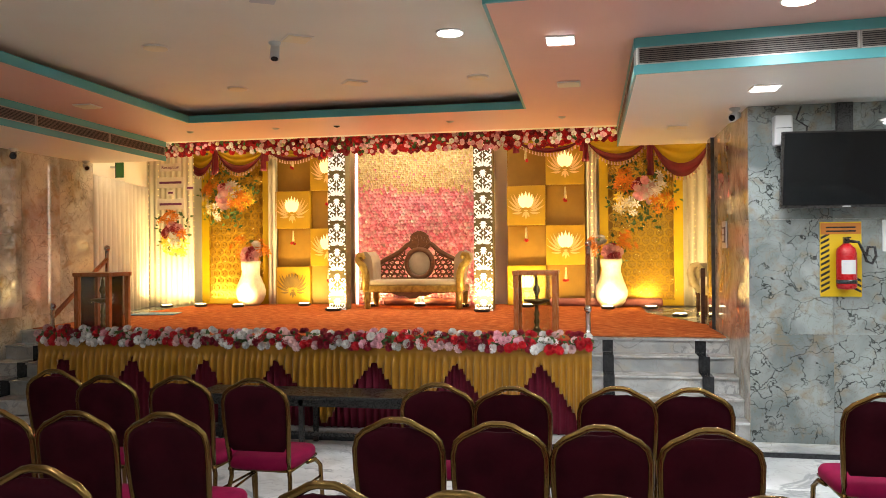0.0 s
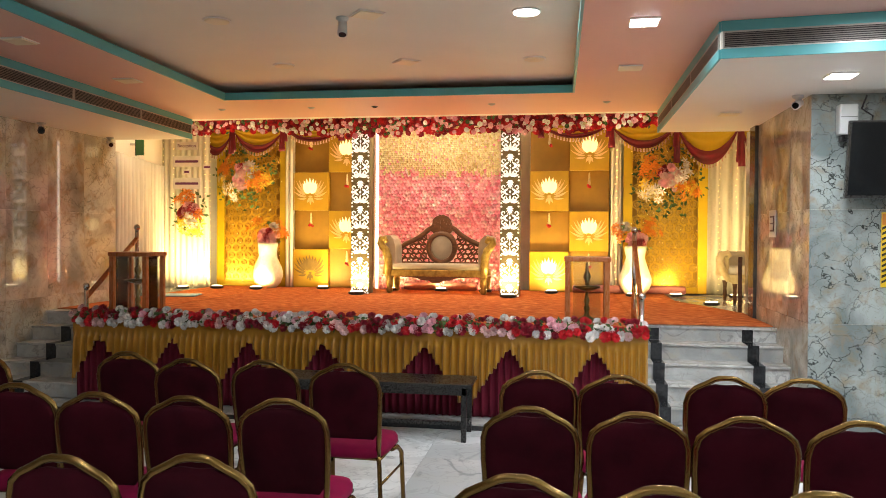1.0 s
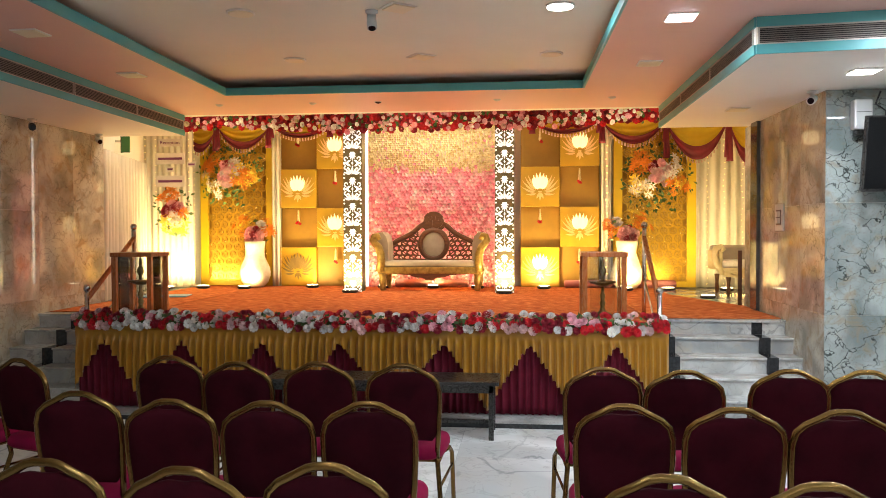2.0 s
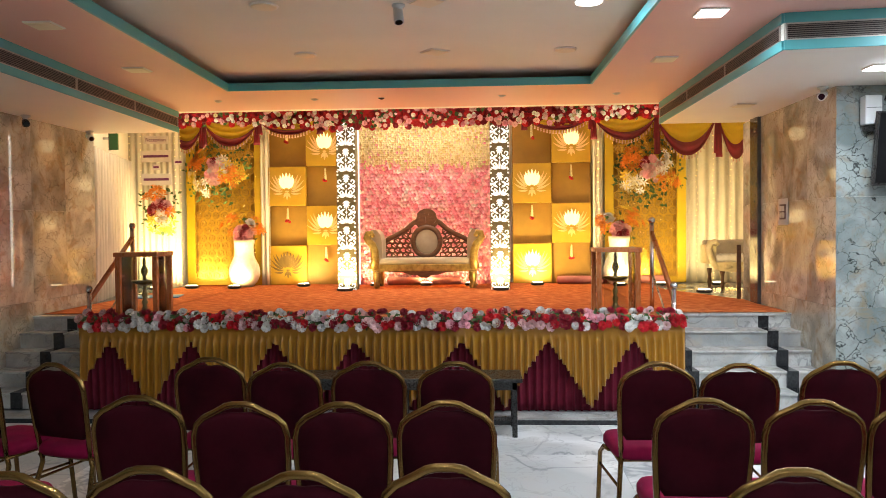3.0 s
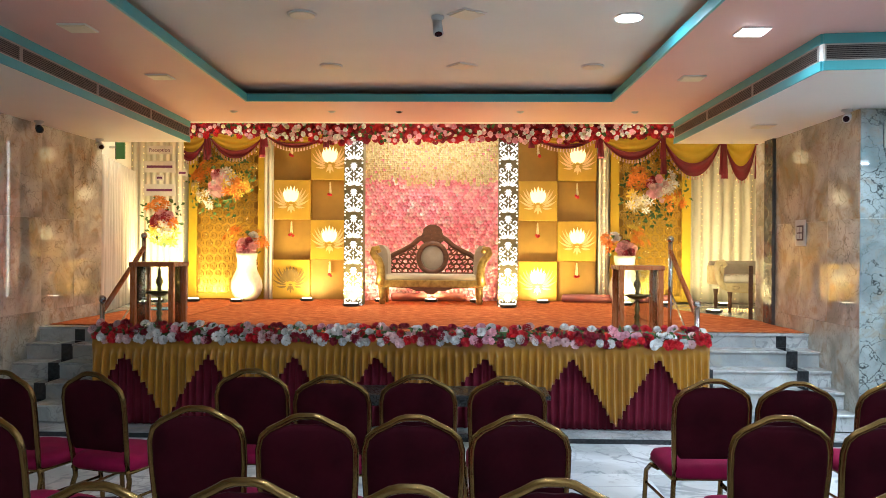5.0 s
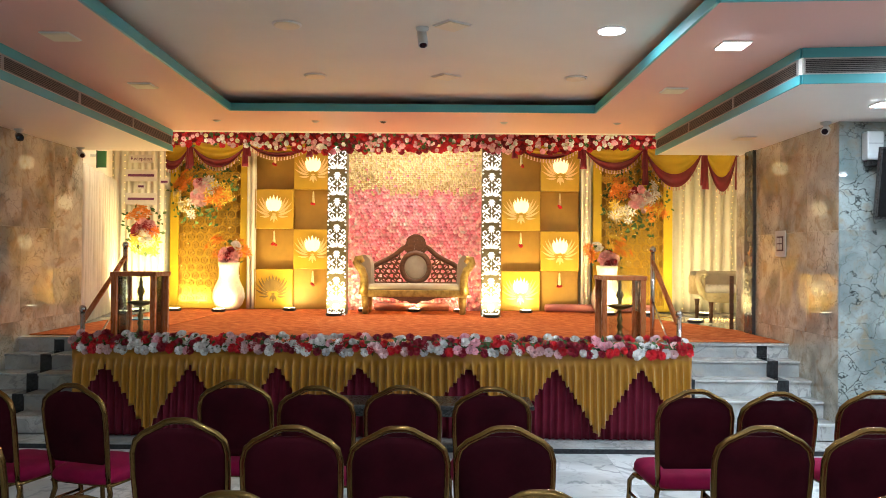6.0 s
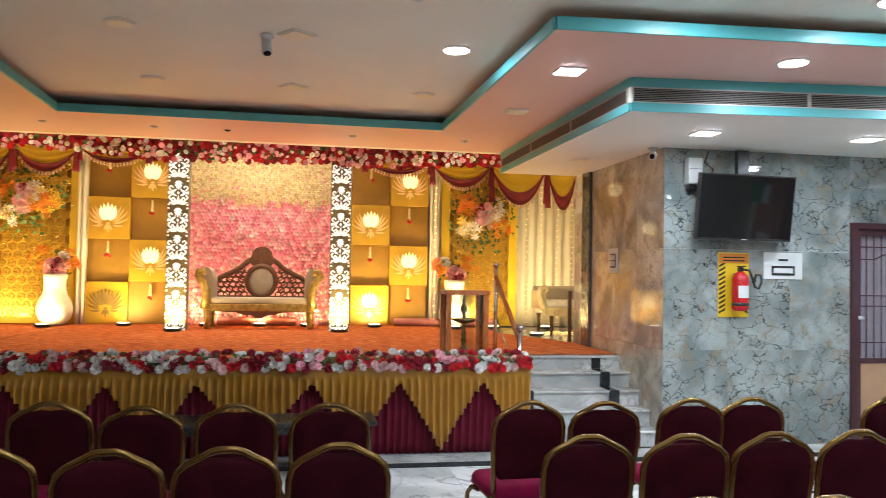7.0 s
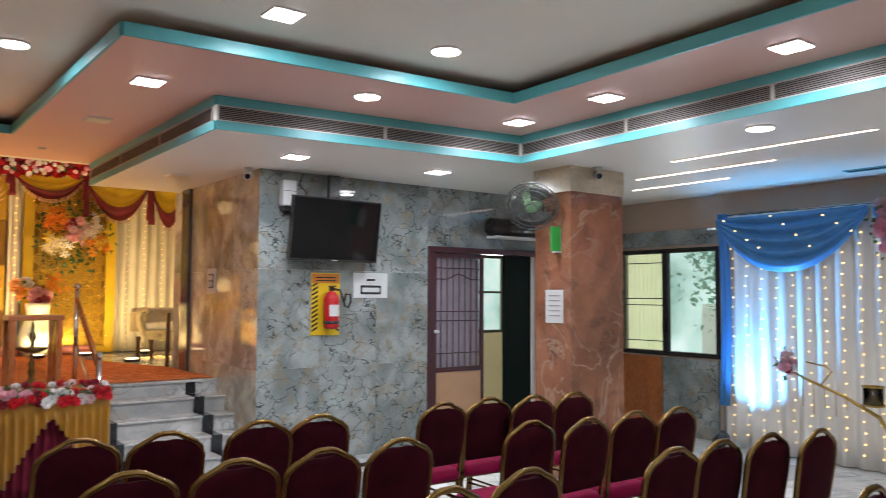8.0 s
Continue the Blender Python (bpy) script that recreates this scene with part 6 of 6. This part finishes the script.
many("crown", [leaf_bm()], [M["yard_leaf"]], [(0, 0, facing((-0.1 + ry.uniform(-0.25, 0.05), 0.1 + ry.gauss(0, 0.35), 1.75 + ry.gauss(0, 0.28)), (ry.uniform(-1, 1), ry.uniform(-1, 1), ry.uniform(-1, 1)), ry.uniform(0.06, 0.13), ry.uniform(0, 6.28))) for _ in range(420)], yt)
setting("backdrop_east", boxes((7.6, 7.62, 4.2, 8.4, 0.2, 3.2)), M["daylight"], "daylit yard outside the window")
setting("wall_panel", boxes((6.27, 6.299, 5.32, 6.08, 0.0, 0.9), bevel=0.002), M["wall_stone"], "grey marble panel under the window")
setting("wall_panel_brown", boxes((6.27, 6.299, 6.09, 6.84, 0.0, 0.9), bevel=0.002), M["case_wood"], "brown panel under the window")
setting("wall_frieze", boxes((6.275, 6.299, 3.2, 6.84, 2.23, 2.42)), M["wall_stone"], "marble band over the window")

# photo corner with blue drapes
pc = thing("light_curtain", label="white sheer backdrop curtain with rows of warm lights", category="curtain")
bm = bmesh.new()
sheet(bm, 220, 8, lambda u, v: (6.12 + 0.03 * math.sin(u * 120 + 0.6 * noise.noise((u * 9, v, 2))), 5.12 - 3.6 * u, 0.01 + 2.5 * v))
solid(part("cloth", bm, M["white_sheer"], pc), 0.003)
part("rail", tube(bmesh.new(), [(6.12, 5.15, 2.52), (6.12, 1.5, 2.52)], 0.012, 8), M["steel"], pc)
for y in (5.15, 1.5):
    part("stand", tube(bmesh.new(), [(6.12, y, 0), (6.12, y, 2.52)], 0.014, 8), M["steel"], pc)
bulbs("string_lights", [(6.07, 5.0 - i * 0.17 + 0.012 * math.sin(k * 1.7 + i), 0.15 + k * 0.105 + 0.02 * math.sin(i * 2)) for i in range(20) for k in range(21)], 0.0105, "rows of warm lights hanging on the white backdrop curtain", "bright_bulb")
bd = thing("blue_drape", label="sky-blue satin drape swagged across the light curtain", category="drape")
bm = bmesh.new()
sheet(bm, 10, 12, lambda u, v: (6.04 + 0.025 * math.sin(u * 16), 5.16 - 0.13 * u - 0.04 * math.sin(v * 3), 0.45 + 2.08 * v))
solid(part("side_drape", bm, M["blue"], bd), 0.004)


def blue_swag(u, v):
    sag = 1 - abs(2 * u - 1) ** 2.2
    return (6.0 - 0.05 * sag * v - 0.028 * math.sin(v * 30) * sag, 5.14 - 1.62 * u, 2.47 + 0.02 * u - (0.05 + 0.53 * sag) * v - 0.02 * v)


bm = bmesh.new()
sheet(bm, 30, 30, blue_swag)
solid(part("swag", bm, M["blue"], bd), 0.004)
bm = bmesh.new()
sheet(bm, 30, 30, lambda u, v: (blue_swag(u, v)[0], blue_swag(u, v)[1] - 1.66, blue_swag(u, v)[2]))
solid(part("swag", bm, M["blue"], bd), 0.004)
bouquet("drape_bouquet", (5.95, 3.42, 2.25), 0.24, (-1, -0.3, 0.1), [("pink", "rose", 16, 0, 0, 0.16), ("rose", "rose", 10, 0, -0.05, 0.16), ("blush", "rose", 8, 0.05, 0.1, 0.15)], 30, rng, "pink rose bouquet pinned where the blue drapes meet", 0.06)
bulbs("string_lights", [(5.93, 5.0 - 0.135 * k, 2.44 - 0.1 * (k % 4) - 0.02 * math.sin(k)) for k in range(11)], 0.011, "warm lights on the blue drape", "bright_bulb")
par = thing("par_light", (5.82, 5.0, 0.0), label="small black stage light throwing blue light on the curtain", category="stage light")
part("base", boxes((-0.08, 0.08, -0.08, 0.08, 0, 0.02)), M["black"], par)
part("housing", tube(bmesh.new(), [(-0.06, 0, 0.08), (0.06, 0, 0.16)], 0.07, 14), M["black"], par)
area("par_beam", (5.80, 4.93, 0.24), (0.26, -0.36, 0.95), 0.1, 25, (0.08, 0.46, 1.0), 75)

fs = thing("branch_stand", (5.5, 4.0, 0.0), label="curved gold branch stand with a bouquet and hanging glass cups", category="flower stand")
part("branch", tube(bmesh.new(), [(0.05, -1.0, 0.0), (0.02, -0.9, 0.35), (0, -0.75, 0.60), (0, -0.45, 0.75), (0, -0.12, 0.87), (0, 0.08, 0.96)], [0.024, 0.02, 0.018, 0.015, 0.013, 0.008], 8), M["branch_gold"], fs)
part("twig", tube(bmesh.new(), [(0, -0.25, 0.83), (0, -0.35, 0.96), (0, -0.3, 1.0), (0, -0.12, 1.03)], 0.008, 6), M["branch_gold"], fs)
part("foot", lathe(bmesh.new(), [(0.2, 0), (0.2, 0.015), (0.04, 0.03)], 18, (0.05, -1.0, 0)), M["branch_gold"], fs)
for z in (0.70, 0.86):
    part("cup_ring", tube(bmesh.new(), [(-0.03 + 0.085 * math.cos(t), -0.72 + 0.085 * math.sin(t), z) for t in (2 * math.pi * k / 20 for k in range(20))], 0.008, 6, True), M["branch_gold"], fs)
part("cup_glass", lathe(bmesh.new(), [(0.082, 0.70), (0.082, 0.86), (0.079, 0.86), (0.079, 0.705)], 20, (-0.03, -0.72, 0)), M["glass"], fs, "clear glass cup")
for k in range(5):
    part("hanger", tube(bmesh.new(), [(0, -0.08 - k * 0.1, 0.88 - k * 0.03), (0, -0.08 - k * 0.1, 0.62 - 0.06 * (k % 2))], 0.004, 5), M["branch_gold"], fs)
bouquet("stand_bouquet", (5.45, 4.07, 1.0), 0.12, (-1, -0.4, 0.3), [("pink", "rose", 10, 0, 0, 0.1), ("white", "rose", 8, 0, 0.02, 0.1), ("crimson", "rose", 5, 0, 0, 0.08)], 20, rng, "small pink and white bouquet on the branch stand", 0.045)

# ---- marble slabs and floor slabs ----
def slabs(parent, name, nu, nv, size, put, material, thick=0.02, gap=0.0007):
    """Slabs of one size in a grid: put(i, j) is the pose of a slab's near corner; a slab lies in x and z and faces -y."""
    bm = boxes((gap, size[0] - gap, 0, thick, gap, size[1] - gap))
    bmesh.ops.bevel(bm, geom=[e for e in bm.edges], offset=0.0008, segments=1, affect="EDGES")
    me = mesh_of(name, bm, material)
    for i in range(nu):
        for j in range(nv):
            o = new(name, me)
            o.parent = parent
            o.matrix_basis = put(i, j)


def cladding(name, label):
    return thing(name, label=label, category="wall", kind="structure")


H3 = SOFFIT / 3
cw = cladding("wall_cladding_west", "polished marble side wall slabs tinted for warm stage light")
slabs(cw, "slab", 20, 3, (0.645, H3), lambda i, j: pose(WEST, -3.77 + i * 0.645, j * H3, 0, 0, 90), M["lit_side_stone"])
cw = cladding("wall_cladding_pier", "polished marble slabs beside the stairs tinted for stage light")
slabs(cw, "slab", 4, 3, (0.5925, H3), lambda i, j: pose(PIER, 9.22 - i * 0.5925, j * H3, 0, 0, -90), M["lit_side_stone"])
cw = cladding("wall_cladding_tv", "polished grey-green veined marble slabs behind the television")
slabs(cw, "slab", 3, 3, (0.64, H3), lambda i, j: pose(PIER + i * 0.64, TVWALL, j * H3), M["wall_stone"])
slabs(cw, "lintel_slab", 3, 1, (0.555, SOFFIT - 2.15), lambda i, j: pose(3.33 + i * 0.555, TVWALL, 2.15), M["wall_stone"])
slabs(cw, "end_slab", 2, 3, (0.65, H3), lambda i, j: pose(4.995 + i * 0.65, TVWALL, j * H3), M["wall_stone"])
slabs(floor, "floor_slab", 14, 12, (0.92, 0.92), lambda i, j: pose(-6.15 + i * 0.92, -3.5 + 0.92 * j, 0, -90, 0, 0), M["floor_stone"])
setting("floor_lobby", boxes((3.2, 6.5, 7.54, 8.6, -0.02, -0.002)), M["floor_stone"], "marble floor of the lobby")
